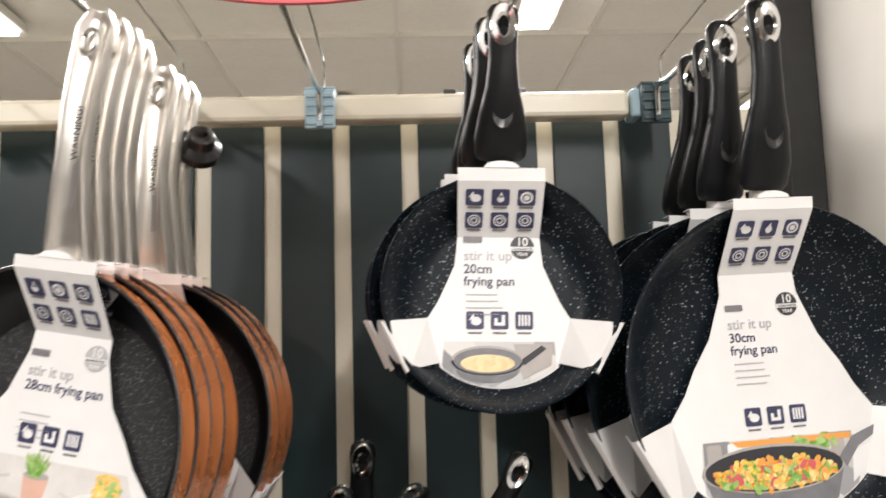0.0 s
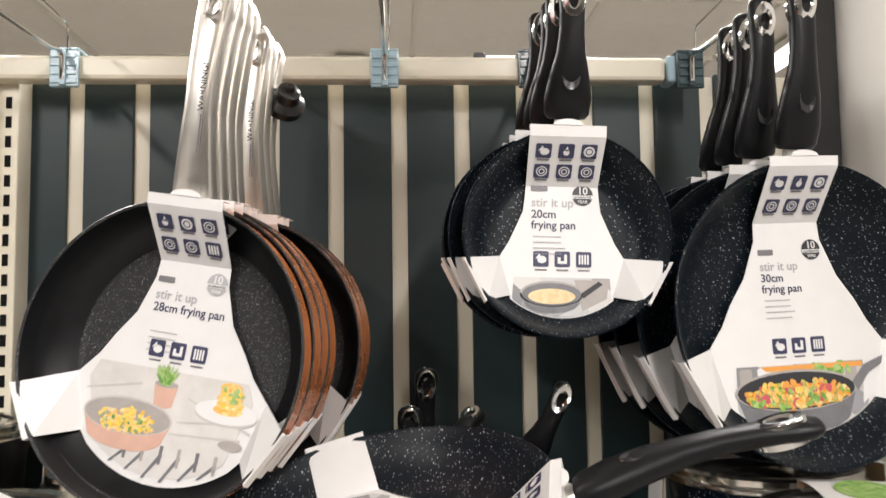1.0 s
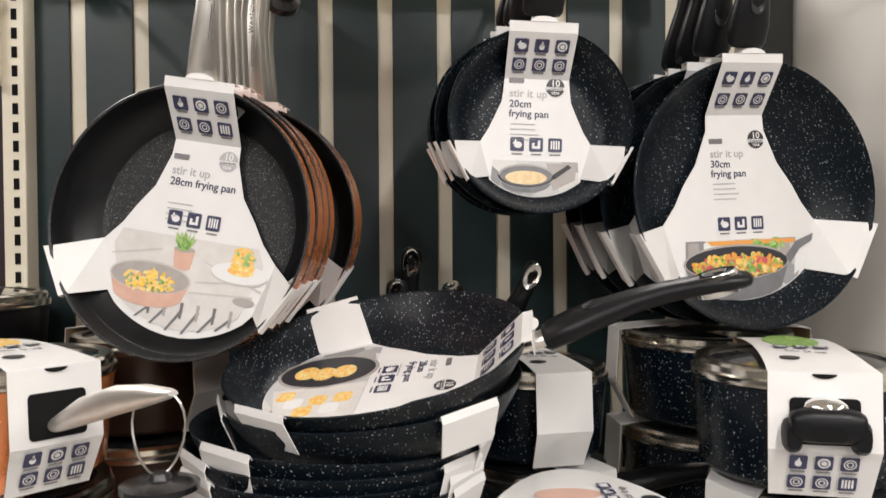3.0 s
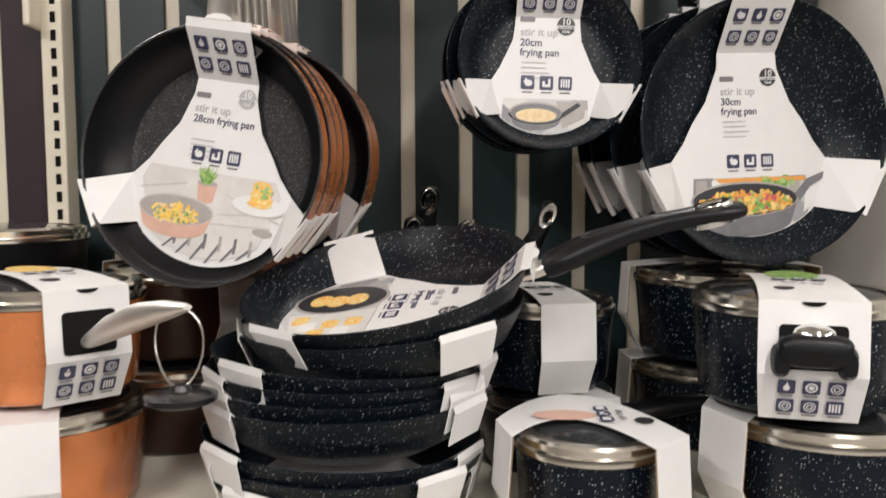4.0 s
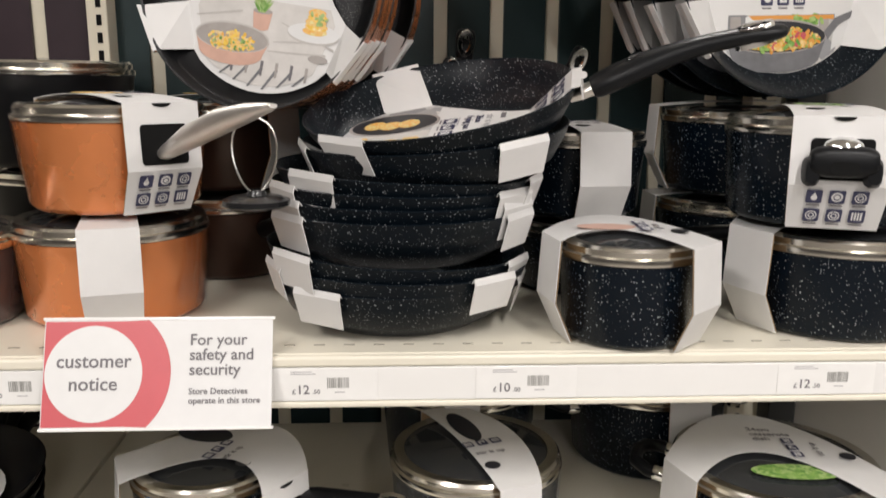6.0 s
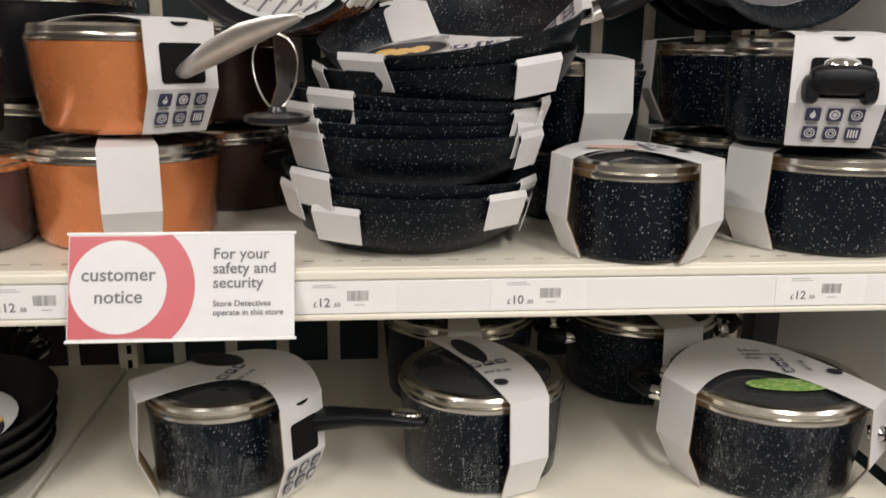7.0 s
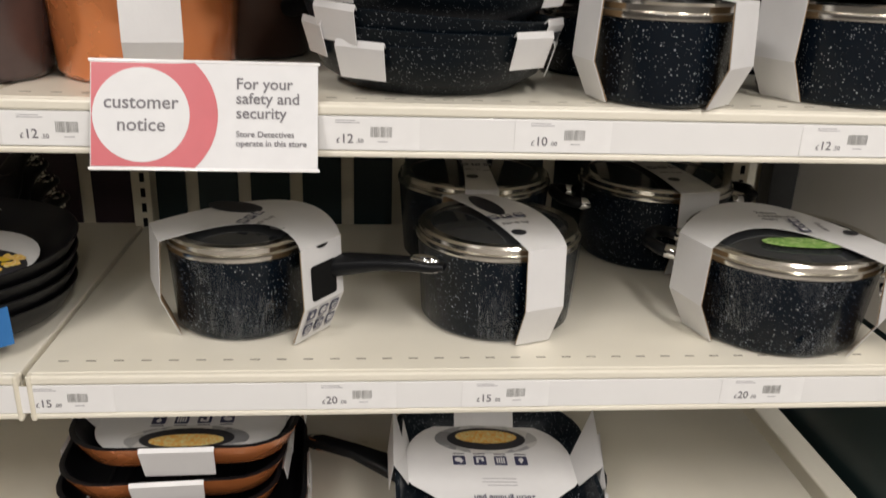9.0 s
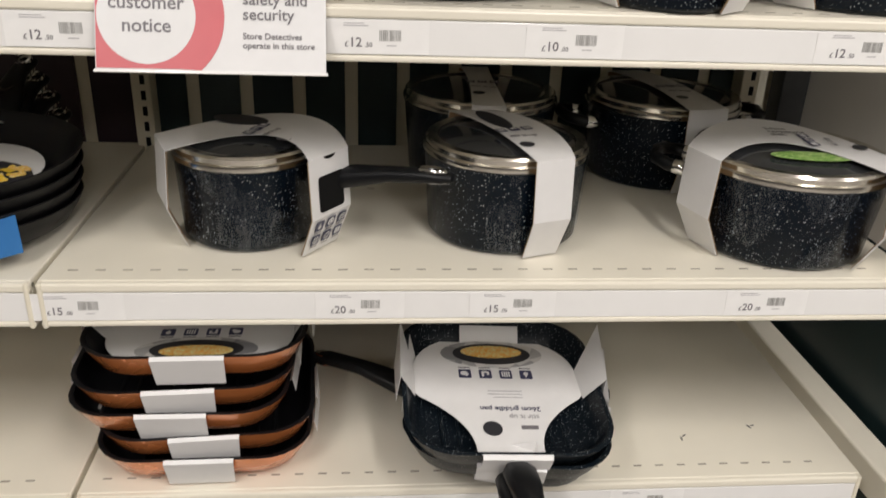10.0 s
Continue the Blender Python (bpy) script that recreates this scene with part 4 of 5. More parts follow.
# ---- pots with lids ----
def pot(name, x, y, z, R, H, mat, label, category, group="", phi=0.0, taper=0.92, cutout_shade=False, grip="", grip_turn=None, card=True, top_print=None, film=None, icons=False, lid=LIDSTEEL, pw=0.029, splay=(0.0, 0.0), waist=0.04, tongue=-0.04, title=(), pic=(-0.35, 0.0), push=0.0):
    t = thing(name, at(x, y, z) @ pose(0, 0, 0, 0, 0, phi), label, category, group)
    rb = R * taper
    part("body", lathe([(0, 0.001), (rb - 0.014, 0.001), (rb - 0.012, 0), (rb - 0.006, 0.0015), (rb, 0.008), (R - 0.001, H - 0.004), (R + 0.001, H), (R - 0.004, H), (rb - 0.005, 0.01), (0, 0.006)], 56), [mat], t, smooth=40)
    ld = part("lid_rim", lathe([(R - 0.006, H + 0.001), (R + 0.0012, H + 0.001), (R + 0.0018, H + 0.004), (R + 0.0012, H + 0.0075), (R - 0.002, H + 0.009), (R - 0.0015, H + 0.015), (R - 0.004, H + 0.018), (R - 0.016, H + 0.0175), (R - 0.016, H + 0.013)], 56), [lid], t, "polished steel lid rim", smooth=30)
    part("lid_dome", lathe([(R - 0.015, H + 0.0145), (R * 0.6, H + 0.019), (R * 0.3, H + 0.022), (0, H + 0.023)], 40), [GLASSY], ld, smooth=60)
    gl = -grip_turn if grip_turn is not None else 0.0
    if grip in ("long", "steel"):
        g = pose(0, 0, 0, 0, 0, gl)
        L = 0.17 if grip == "long" else 0.205
        if grip == "long":
            s = [(R + 0.004 + f * L, H * 0.76 + 0.026 * f + 0.006 * math.sin(f * math.pi), w, tt) for f, w, tt in ((0, 0.017, 0.012), (0.1, 0.02, 0.013), (0.3, 0.0185, 0.012), (0.55, 0.013, 0.009), (0.8, 0.0125, 0.008), (0.93, 0.013, 0.007), (1.0, 0.008, 0.004))]
            hd = part("grip", loft(s, 16), SOFT, t, "black soft-touch handle", m=g, smooth=60)
            part("hanging_eye", lathe([(0.003, -0.008), (0.003, 0.0072), (0.008, 0.0085), (0.0095, 0.006), (0.0095, -0.0075), (0.003, -0.008)], 20), CHROME, hd, "chrome hanging eye", m=at(R + L * 0.88, 0, H * 0.76 + 0.026) @ Matrix.Diagonal((1.9, 1, 1, 1)), smooth=40)
        else:
            s = [(R + 0.004 + f * L, H * 0.62 + 0.058 * f + 0.008 * math.sin(f * math.pi), w, tt) for f, w, tt in ((0, 0.006, 0.004), (0.10, 0.011, 0.007), (0.35, 0.0145, 0.0115), (0.6, 0.014, 0.0115), (0.8, 0.011, 0.0085), (0.94, 0.009, 0.0045), (1.0, 0.004, 0.002))]
            hd = part("grip", loft(s, 16, 2.1), SATIN, t, "brushed stainless steel handle", m=g, smooth=60)
            pl = part("fixing_plate", boxbm(R, R + 0.006, -0.018, 0.018, H * 0.45, H * 0.78, 0.002), STEEL, t, m=g)
            for yy in (-0.010, 0.010):
                part("rivet", lathe([(0, 0.004), (0.003, 0.003), (0.0045, 0)], 14), CHROME, pl, m=at(R + 0.006, yy, H * 0.62) @ pose(0, 0, 0, 0, 90, 0), smooth=60)
    if grip == "lug":
        s = [(R - 0.004, H * 0.75, 0.026, 0.013), (R + 0.006, H * 0.76, 0.027, 0.014), (R + 0.016, H * 0.765, 0.029, 0.015), (R + 0.028, H * 0.77, 0.031, 0.015), (R + 0.034, H * 0.77, 0.0295, 0.012), (R + 0.036, H * 0.77, 0.025, 0.008)]
        lug = part("lug_grip", loft(s, 24, 3.6), SOFT, t, "black moulded lug handle", smooth=50)
        # shade of the hollow, painted as a black plate on the lug
        part("finger_hollow_shade", plate(rounded(0, 0, 0.013, 0.006, 0.005, 4), 0.0006), SLOT, lug, m=at(R + 0.0358, 0, H * 0.71) @ Matrix(((0, 0, 1, 0), (1, 0, 0, 0), (0, 1, 0, 0), (0, 0, 0, 1))))
        for yy in (-0.027, 0.027):
            part("ear", loft([(R + 0.010, H * 0.66, 0.008, 0.014), (R + 0.026, H * 0.66, 0.008, 0.014), (R + 0.033, H * 0.66, 0.006, 0.010)], 14, 3.0), SOFT, lug, m=at(0, yy, 0), smooth=50)
        part("chrome_cap", lathe([(0, 0.007), (0.008, 0.0065), (0.014, 0.004), (0.0165, 0)], 28), CHROME, lug, "chrome cap", m=at(R + 0.020, 0, H * 0.77 + 0.0135) @ pose(0, 0, 0, 0, 22, 0) @ Matrix.Diagonal((0.7, 1.15, 1.2, 1)), smooth=60)
    if grip == "loops":
        for a in (0, 180):
            g = pose(0, 0, 0, 0, 0, a + gl)
            pts = [(R + 0.001, -0.036, H * 0.80), (R + 0.022, -0.038, H * 0.83), (R + 0.040, -0.026, H * 0.86), (R + 0.045, 0, H * 0.88), (R + 0.040, 0.026, H * 0.86), (R + 0.022, 0.038, H * 0.83), (R + 0.001, 0.036, H * 0.80)]
            hd = part("loop_grip", tube(pts, 0.0085, 10), SOFT, t, "black loop handle", m=g, smooth=60)
            for yy in (-0.037, 0.037):
                part("bracket", lathe([(0, 0), (0.0085, 0), (0.0095, 0.002), (0.0095, 0.016), (0.008, 0.018), (0, 0.018)], 16), CHROME, hd, "chrome bracket", m=at(R - 0.002, yy, H * 0.80) @ pose(0, 0, 0, 0, 82, 0), smooth=40)
    if card:
        hw = pw
        r1, r2, zt = R + 0.014, R + 0.018, H + 0.021
        w1 = hw * 1.08

        def corner(deg, s, r1=r1):
            c, si = math.cos(radians(deg)), math.sin(radians(deg))
            return Vector((r1 * c - s * w1 * si, r1 * si + s * w1 * c, zt))
        fr, br = corner(splay[0], -1, r1 + push), corner(splay[0], 1, r1 + push)
        fl, bl = corner(180 + splay[1], 1), corner(180 + splay[1], -1)
        rows = []
        for k in range(17):
            f = k / 16
            arch = 4 * f * (1 - f)
            p, q2 = fl.lerp(fr, f), bl.lerp(br, f)
            p.y += arch * waist * R
            q2.y += arch * tongue * R
            p.z += 0.007 * arch
            q2.z += 0.007 * arch
            rows.append([p, p.lerp(q2, 0.5), q2])
        cs = part("card_sleeve", strip(rows), CARD, t, "white printed card sleeve")
        for sx in (-1, 1):
            sr = [[(sx * r1, -w1, zt), (sx * r1, w1, zt)], [(sx * r2, -w1, H * 0.51), (sx * r2, w1, H * 0.51)], [(sx * (rb + 0.004), -w1 * 0.92, 0.002), (sx * (rb + 0.004), w1 * 0.92, 0.002)]]
            sp = part("side_panel", strip(sr), CARD, cs, m=pose(0, 0, 0, 0, 0, splay[0] if sx == 1 else splay[1]) @ at(push if sx == 1 else 0, 0))
            part("brown_inside", strip([[(sx * (r - 0.0016), -w1 * k, zz), (sx * (r - 0.0016), w1 * k, zz)] for r, zz, k in ((r1, zt - 0.002, 1), (r2, H * 0.51, 1), (rb + 0.004, 0.003, 0.92))], 0.0004), CARD_BACK, sp)
            if (cutout_shade or icons) and sx == 1:
                lean = math.degrees(math.atan2(r2 - r1, zt - H * 0.51))
                up = at(r1 + 0.0008, 0, zt) @ pose(0, 0, 0, 0, -lean, 0) @ Matrix(((0, 0, 1, 0), (1, 0, 0, 0), (0, 1, 0, 0), (0, 0, 0, 1)))
                drop = math.hypot(r2 - r1, zt - H * 0.51)
                # card is not cut: black plates paint the dark behind both openings
                if cutout_shade:
                    part("cutout_shade", plate(rounded(0, -drop * 0.62, w1 * 0.62, drop * 0.30, 0.004, 3), 0.0005), SLOT, sp, m=up)
                    part("thumb_cut_shade", plate(oval(0, -0.001, 0.010, 0.004, 12, 180, 360), 0.0005), SLOT, sp, m=up)
                lean2 = -math.degrees(math.atan2(r2 - rb - 0.004, H * 0.51))
                dn = at(r2 + 0.0012, 0, H * 0.51) @ pose(0, 0, 0, 0, -lean2, 0) @ Matrix(((0, 0, 1, 0), (1, 0, 0, 0), (0, 1, 0, 0), (0, 0, 0, 1)))
                for i in range(6):
                    icon((0, 1, 5, 5, 5, 3)[i], 0.0145, sp, dn @ at((i % 3 - 1) * 0.0205, -0.012 - 0.021 * (i // 3), 0.0003))
                    part("caption", plate(rounded((i % 3 - 1) * 0.0205, -0.0218 - 0.021 * (i // 3), 0.006, 0.0007, 0.0003, 1), 0.0002, 0.0003), INK_GREY, sp, m=dn)
        zz = zt + 0.0085
        if top_print:
            part("picture", plate(oval(R * pic[0], R * pic[1], R * 0.42, hw * 0.62), 0.0003, zz - 0.0014 if pic[1] == 0 else H + 0.0232 if pic[1] < 0 else zz - 0.0016), top_print, cs, "printed food photograph")
        for i in range(3):
            part("icon", ICONS.setdefault((2, 0.013), icon_mesh(2, 0.013)) if i == 1 else ICONS.setdefault((3, 0.013), icon_mesh(3, 0.013)), None, cs, m=at(R * 0.16, (i - 1) * 0.018, zz) @ pose(0, 0, 0, 0, 0, -90))
        part("lettering", letters("stir it up", 0.011, INK_GREY, "CENTER"), None, cs, m=at(R * 0.42, 0, zz - 0.001) @ pose(0, 0, 0, 0, 2, 90))
        part("badge", plate(oval(R * 0.66, -hw * 0.45, 0.009, 0.009), 0.0003, zz - 0.003), INK_DARK, cs)
        for i, wd in enumerate(title):
            part("lettering", letters(wd, 0.013, INK_GREY), None, cs, m=at(-0.02, R * 0.40 - 0.0135 * i, zz - 0.0012))
    if film:
        a0, a1 = film
        bm = bmesh.new()
        n = 40
        rows = []
        for k in range(9):
            f = k / 8
            rr = rb + (R - rb) * f + 0.0018
            rows.append([bm.verts.new((rr * math.cos(radians(a0 + (a1 - a0) * i / n)), rr * math.sin(radians(a0 + (a1 - a0) * i / n)), 0.004 + (H - 0.002) * f)) for i in range(n + 1)])
        for a, b in zip(rows, rows[1:]):
            for i in range(n):
                bm.faces.new((a[i], a[i + 1], b[i + 1], b[i]))
        fo = part("shrink_film", bm, FILM, t, "clear shiny shrink film", smooth=180)
        fo.visible_shadow = False
    return t


# upper shelf, copper pots
pot("saucepan", -0.510, 0.668, S1, 0.104, 0.094, COPPER, "large copper saucepan with lid in card sleeve", "saucepan", "copper saucepans", phi=-73, taper=0.92, top_print=PASTA, pw=0.0275, film=(20, 100))
cz = S1 + 0.095 + 0.029
cop = pot("saucepan", -0.499, 0.660, cz, 0.099, 0.094, COPPER, "copper saucepan with steel handle stacked on another", "saucepan", "copper saucepans", phi=-47, taper=0.90, cutout_shade=True, grip="steel", icons=True, top_print=PASTA, pw=0.037, film=(-165, -75))
tg = thing("security_tag", at(-0.322, 0.525, 1.292), "black disc security tag hanging from wire loop", "security tag")
part("disc", lathe([(0, -0.005), (0.026, -0.005), (0.032, -0.002), (0.032, 0.003), (0.024, 0.006), (0.010, 0.007), (0.008, 0.012), (0, 0.012)], 32), PLASTIC, tg, smooth=40)
loop = []
for i in range(25):
    th = 2 * math.pi * i / 24
    loop.append((0.027 * math.sin(th) * (1 - 0.45 * (0.5 + 0.5 * math.cos(th))) , 0.004 * math.sin(2 * th), 0.045 - 0.036 * math.cos(th)))
part("wire_loop", tube(loop, 0.0011, 6), STEEL, tg, smooth=60)
pot("saucepan", -0.425, 0.875, S1, 0.088, 0.09, BROWN, "dark brown saucepan with lid behind copper ones", "saucepan", "dark saucepans", card=False, grip="long", grip_turn=45)
pot("saucepan", -0.425, 0.875, S1 + 0.119, 0.088, 0.095, BROWN, "dark brown saucepan stacked behind copper ones", "saucepan", "dark saucepans", phi=-30, top_print=PASTA)
pot("saucepan", -0.65, 0.90, S1, 0.10, 0.125, SOOT, "black saucepan with lid standing at back", "saucepan", "black saucepans", card=False)
pot("saucepan", -0.66, 0.885, S1 + 0.15, 0.112, 0.115, SOOT, "black saucepan with lid and black handle at back", "saucepan", "black saucepans", card=False, grip="long", grip_turn=165)
pot("saucepan", -0.705, 0.625, S1, 0.108, 0.085, PLUM, "plum-grey saucepan with lid in next bay", "saucepan", "plum saucepans", card=False)
pot("saucepan", -0.725, 0.635, S1 + 0.115, 0.10, 0.085, PLUM, "plum-grey saucepan stacked in next bay", "saucepan", "plum saucepans", card=False)
part("lid_clip", boxbm(-0.006, 0.006, -0.003, 0.0005, -0.020, 0.002, 0.001), PLASTIC, cop, "black lid clip", m=pose(0, 0, 0, 0, 0, -48) @ at(0, -0.1045, 0.092))
# upper shelf, speckled pots
pot("saucepan", 0.054, 0.560, S1, 0.0725, 0.087, NAVY, "small speckled black saucepan with lid at shelf edge", "saucepan", "speckled saucepans", phi=-3, taper=0.93, top_print=PINKPAN, splay=(-44, 12), pw=0.026, waist=0.7, tongue=1.25)
pot("saucepan", 0.045, 0.775, S1, 0.082, 0.071, NAVY, "speckled black saucepan at back of shelf", "saucepan", "speckled saucepans", phi=-60, grip="long", grip_turn=-50)
pot("saucepan", 0.040, 0.775, S1 + 0.099, 0.086, 0.085, NAVY, "speckled navy saucepan stacked behind pans", "saucepan", "speckled saucepans", phi=-82)
pot("casserole", 0.302, 0.612, S1, 0.110, 0.090, NAVY, "large speckled black casserole with steel lid rim", "casserole", "speckled casseroles", phi=-4, taper=0.93, splay=(-22, 24), waist=0.65, tongue=1.15)
pot("casserole", 0.270, 0.605, S1 + 0.119, 0.099, 0.092, NAVY, "speckled navy casserole stacked with handle facing out", "casserole", "speckled casseroles", phi=-108, taper=0.93, cutout_shade=True, grip="lug", icons=True, top_print=LEAF, pw=0.042)
pot("casserole", 0.290, 0.865, S1, 0.11, 0.088, NAVY, "speckled black casserole at back of shelf", "casserole", "speckled casseroles", phi=0)
pot("casserole", 0.280, 0.840, S1 + 0.118, 0.105, 0.092, NAVY, "speckled black casserole stacked at back", "casserole", "speckled casseroles", phi=-5)
# middle shelf
pot("saucepan", -0.414, 0.652, S2, 0.088, 0.103, NAVY, "speckled black saucepan in shrink film, handle outwards", "saucepan", "speckled saucepans", phi=-22, taper=0.93, cutout_shade=True, icons=True, grip="long", top_print=INK_DARK, film=(-120, -20), splay=(-14, 44), push=0.024, pw=0.033, waist=0.75, tongue=1.2, pic=(-0.30, 0.38))
pot("saucepan", -0.094, 0.658, S2, 0.103, 0.108, NAVY, "speckled black saucepan with lid in card sleeve", "saucepan", "speckled saucepans", phi=-70, taper=0.93, top_print=INK_DARK, film=(-40, 60), pw=0.0235, tongue=0.25)
pot("casserole", 0.262, 0.622, S2, 0.119, 0.106, NAVY, "speckled navy casserole dish wrapped in film", "casserole", "speckled casseroles", phi=-6, taper=0.90, grip="loops", grip_turn=25, top_print=LEAF, film=(-150, -70), splay=(-42, 22), waist=0.70, tongue=1.2, title=("24cm", "casserole", "dish"), pic=(0.05, -0.42))
pot("saucepan", -0.098, 0.890, S2, 0.115, 0.115, NAVY, "speckled black saucepan in shade at back", "saucepan", "speckled saucepans", phi=-92, pw=0.022)
pot("casserole", 0.190, 0.900, S2, 0.118, 0.112, NAVY, "speckled black casserole in shade at back", "casserole", "speckled casseroles", phi=-80, grip="loops", grip_turn=-85)
pl = frying_pan(0.14, 0.045, 0.16, SOOT, SOOT, "matt black frying pan in stack of next bay", group="black frying pans in next bay", bare=True)
pl.matrix_basis = at(-0.758, 0.640, S2) @ pose(0, 0, 0, 0, 0, 84)
for i in range(1, 4):
    copy_thing(pl, at(-0.758 + 0.003 * i, 0.640, S2 + 0.020 * i) @ pose(0, 0, 0, 1.2 * i, 0, 0) @ pose(0, 0, 0, 0, 0, 84 + 3 * i))
lb = thing("card_insert", at(-0.752, 0.640, S2 + 0.060 + 0.016) @ pose(0, 0, 0, 4), "round printed card with food picture in black pan", "card insert")
part("disc", plate(oval(0, 0, 0.095, 0.095, 32), 0.0008), PAPER, lb)
part("picture", plate(oval(0.004, -0.022, 0.088, 0.060), 0.0004, 0.001), INK_DARK, lb, "printed food photograph")
part("blue_band", plate(oval(0, 0, 0.094, 0.094, 18, -135, -25), 0.0004, 0.0016), SKYPRINT, lb)
part("printed_steak", scraps(26, 0.010, -0.016, 0.040, 0.016, 0.022, 0.0024, 3, 2), [BROWN, ORANGE], lb)
part("printed_pepper", scraps(16, 0.058, -0.008, 0.022, 0.024, 0.020, 0.0030, 5, 2), [PASTA, YELLOW], lb)
part("red_mark", plate(rounded(-0.012, 0.058, 0.014, 0.006, 0.002), 0.0004, 0.001), RED, lb)
part("small_print", bars(2, 0.05, 0.0022, 0.006), PAPER, lb, m=at(-0.004, -0.052, 0.0032))
flap = thing("blue_label", at(-0.672, 0.530, S2 + 0.062) @ pose(0, 0, 0, -6, 0, 42), "blue printed card label on black pan rim", "label")
part("sheet", boxbm(-0.030, 0.024, -0.001, 0.0, -0.046, 0.0), BLUEPRINT, flap)
part("white_mark", boxbm(-0.016, -0.004, -0.0016, -0.0011, -0.036, -0.022), PAPER, flap)


# ---- square griddle pans on the low shelf ----
def rounded_ring(hx, hy, r, z, n=6):
    pts = []
    for sx, sy, a in ((1, 1, 0), (-1, 1, 90), (-1, -1, 180), (1, -1, 270)):
        for i in range(n + 1):
            th = radians(a + 90 * i / n)
            pts.append((sx * (hx - r) + r * math.cos(th), sy * (hy - r) + r * math.sin(th), z))
    return pts


def griddle(side, h, outer, inner, label, group, full=False, wing=0.014, inlay=True):
    t = thing("griddle_pan", Matrix.Identity(4), label, "griddle pan", group)
    a = side / 2
    steps = [(a * 0.72, 0.044, 0.0, 0), (a * 0.78, 0.048, 0.003, 0), (a * 0.89, 0.055, h * 0.32, 0), (a * 0.955, 0.060, h * 0.72, 0), (a, 0.063, h, 0), (a - 0.003, 0.061, h + 0.0012, 1), (a - 0.006, 0.059, h, 1), (a * 0.955 - 0.005, 0.056, h * 0.72, 1), (a * 0.89 - 0.004, 0.051, h * 0.36, 1), (a * 0.77, 0.044, 0.007, 1)]
    bm = bmesh.new()
    rings = [[bm.verts.new(p) for p in rounded_ring(s, s, r, z)] for s, r, z, _ in steps]
    for (ra, rb2, st) in zip(rings, rings[1:], steps[1:]):
        n = len(ra)
        for i in range(n):
            f = bm.faces.new((ra[i], ra[(i + 1) % n], rb2[(i + 1) % n], rb2[i]))
            f.material_index = st[3]
    bm.faces.new(rings[0][::-1])
    f = bm.faces.new(rings[-1])
    f.material_index = 1
    part("bowl", bm, [outer, inner], t, smooth=45)
    ridge = mesh_of(boxbm(-a * 0.62, a * 0.62, -0.0025, 0.0025, 0.0068, 0.0098, 0.001), inner)
    for i in range(9):
        part("ridge", ridge, None, t, m=at(0, -a * 0.60 + i * a * 0.15, 0))
    s = [(a + f * 0.17, h - 0.014 + 0.03 * f + 0.01 * math.sin(f * math.pi), w, tt) for f, w, tt in ((0, 0.012, 0.006), (0.1, 0.02, 0.01), (0.3, 0.019, 0.0105), (0.55, 0.013, 0.009), (0.85, 0.014, 0.008), (0.97, 0.011, 0.005), (1.0, 0.006, 0.003))]
    hd = part("grip", loft(s, 14), SOFT, t, "black soft-touch handle", smooth=60)
    part("hanging_eye", lathe([(0.003, -0.007), (0.003, 0.0072), (0.008, 0.0085), (0.0095, 0.006), (0.0095, -0.007), (0.003, -0.007)], 20), CHROME, hd, m=at(a + 0.148, 0, h + 0.014) @ Matrix.Diagonal((1.9, 1, 1, 1)), smooth=40)
    zc = h * (0.28 if wing < 0.01 else 0.5)
    hw = a * 0.86
    rows = []
    for k in range(25):
        f = k / 24
        x = -a * 0.80 + f * a * 1.6
        w = hw * (0.30 + 0.70 * math.sqrt(max(0.0, 1 - ((0.30 - f) / 0.34) ** 2))) if f < 0.3 else hw if f < 0.52 else hw * (0.37 + 0.63 * (1 - (f - 0.52) / 0.48) ** 2.2)
        rows.append([(x, -w, zc), (x, 0, zc), (x, w, zc)])
    if not inlay:
        rows = [[(-a * 0.80, -0.04, zc), (-a * 0.80, 0.04, zc)], [(-a * 0.70, -0.04, zc * 0.8), (-a * 0.70, 0.04, zc * 0.8)]]
    cs = part("card_sleeve", strip(rows), CARD, t, "white printed card sleeve")
    for sx in (-1, 1):
        rows = [[(-a * 0.36, sx * a * 0.85, zc), (a * 0.06, sx * a * 0.85, zc)], [(-a * 0.46, sx * (a + 0.003), h + wing), (a * 0.12, sx * (a + 0.003), h + wing * 0.4)], [(-a * 0.40, sx * (a + 0.006), h - 0.022), (a * 0.10, sx * (a + 0.006), h - 0.026)]]
        part("side_flap", strip(rows), CARD, cs)
    wf = 0.042
    part("far_flap", strip([[(-a * 0.8, -wf, zc), (-a * 0.8, wf, zc)], [(-a - 0.001, -wf, h + 0.003), (-a - 0.001, wf, h + 0.003)], [(-a - 0.005, -wf, h - 0.001), (-a - 0.005, wf, h - 0.001)], [(-a * 0.93, -wf * 0.96, h - 0.042), (-a * 0.93, wf * 0.96, h - 0.042)]]), CARD, cs)
    part("grip_flap", strip([[(a * 0.8, -wf, zc), (a * 0.8, wf, zc)], [(a + 0.001, -wf, h + 0.003), (a + 0.001, wf, h + 0.003)], [(a + 0.006, -wf, h - 0.001), (a + 0.006, wf, h - 0.001)], [(a - 0.002, -wf, h - 0.026), (a - 0.002, wf, h - 0.026)]]), CARD, cs)
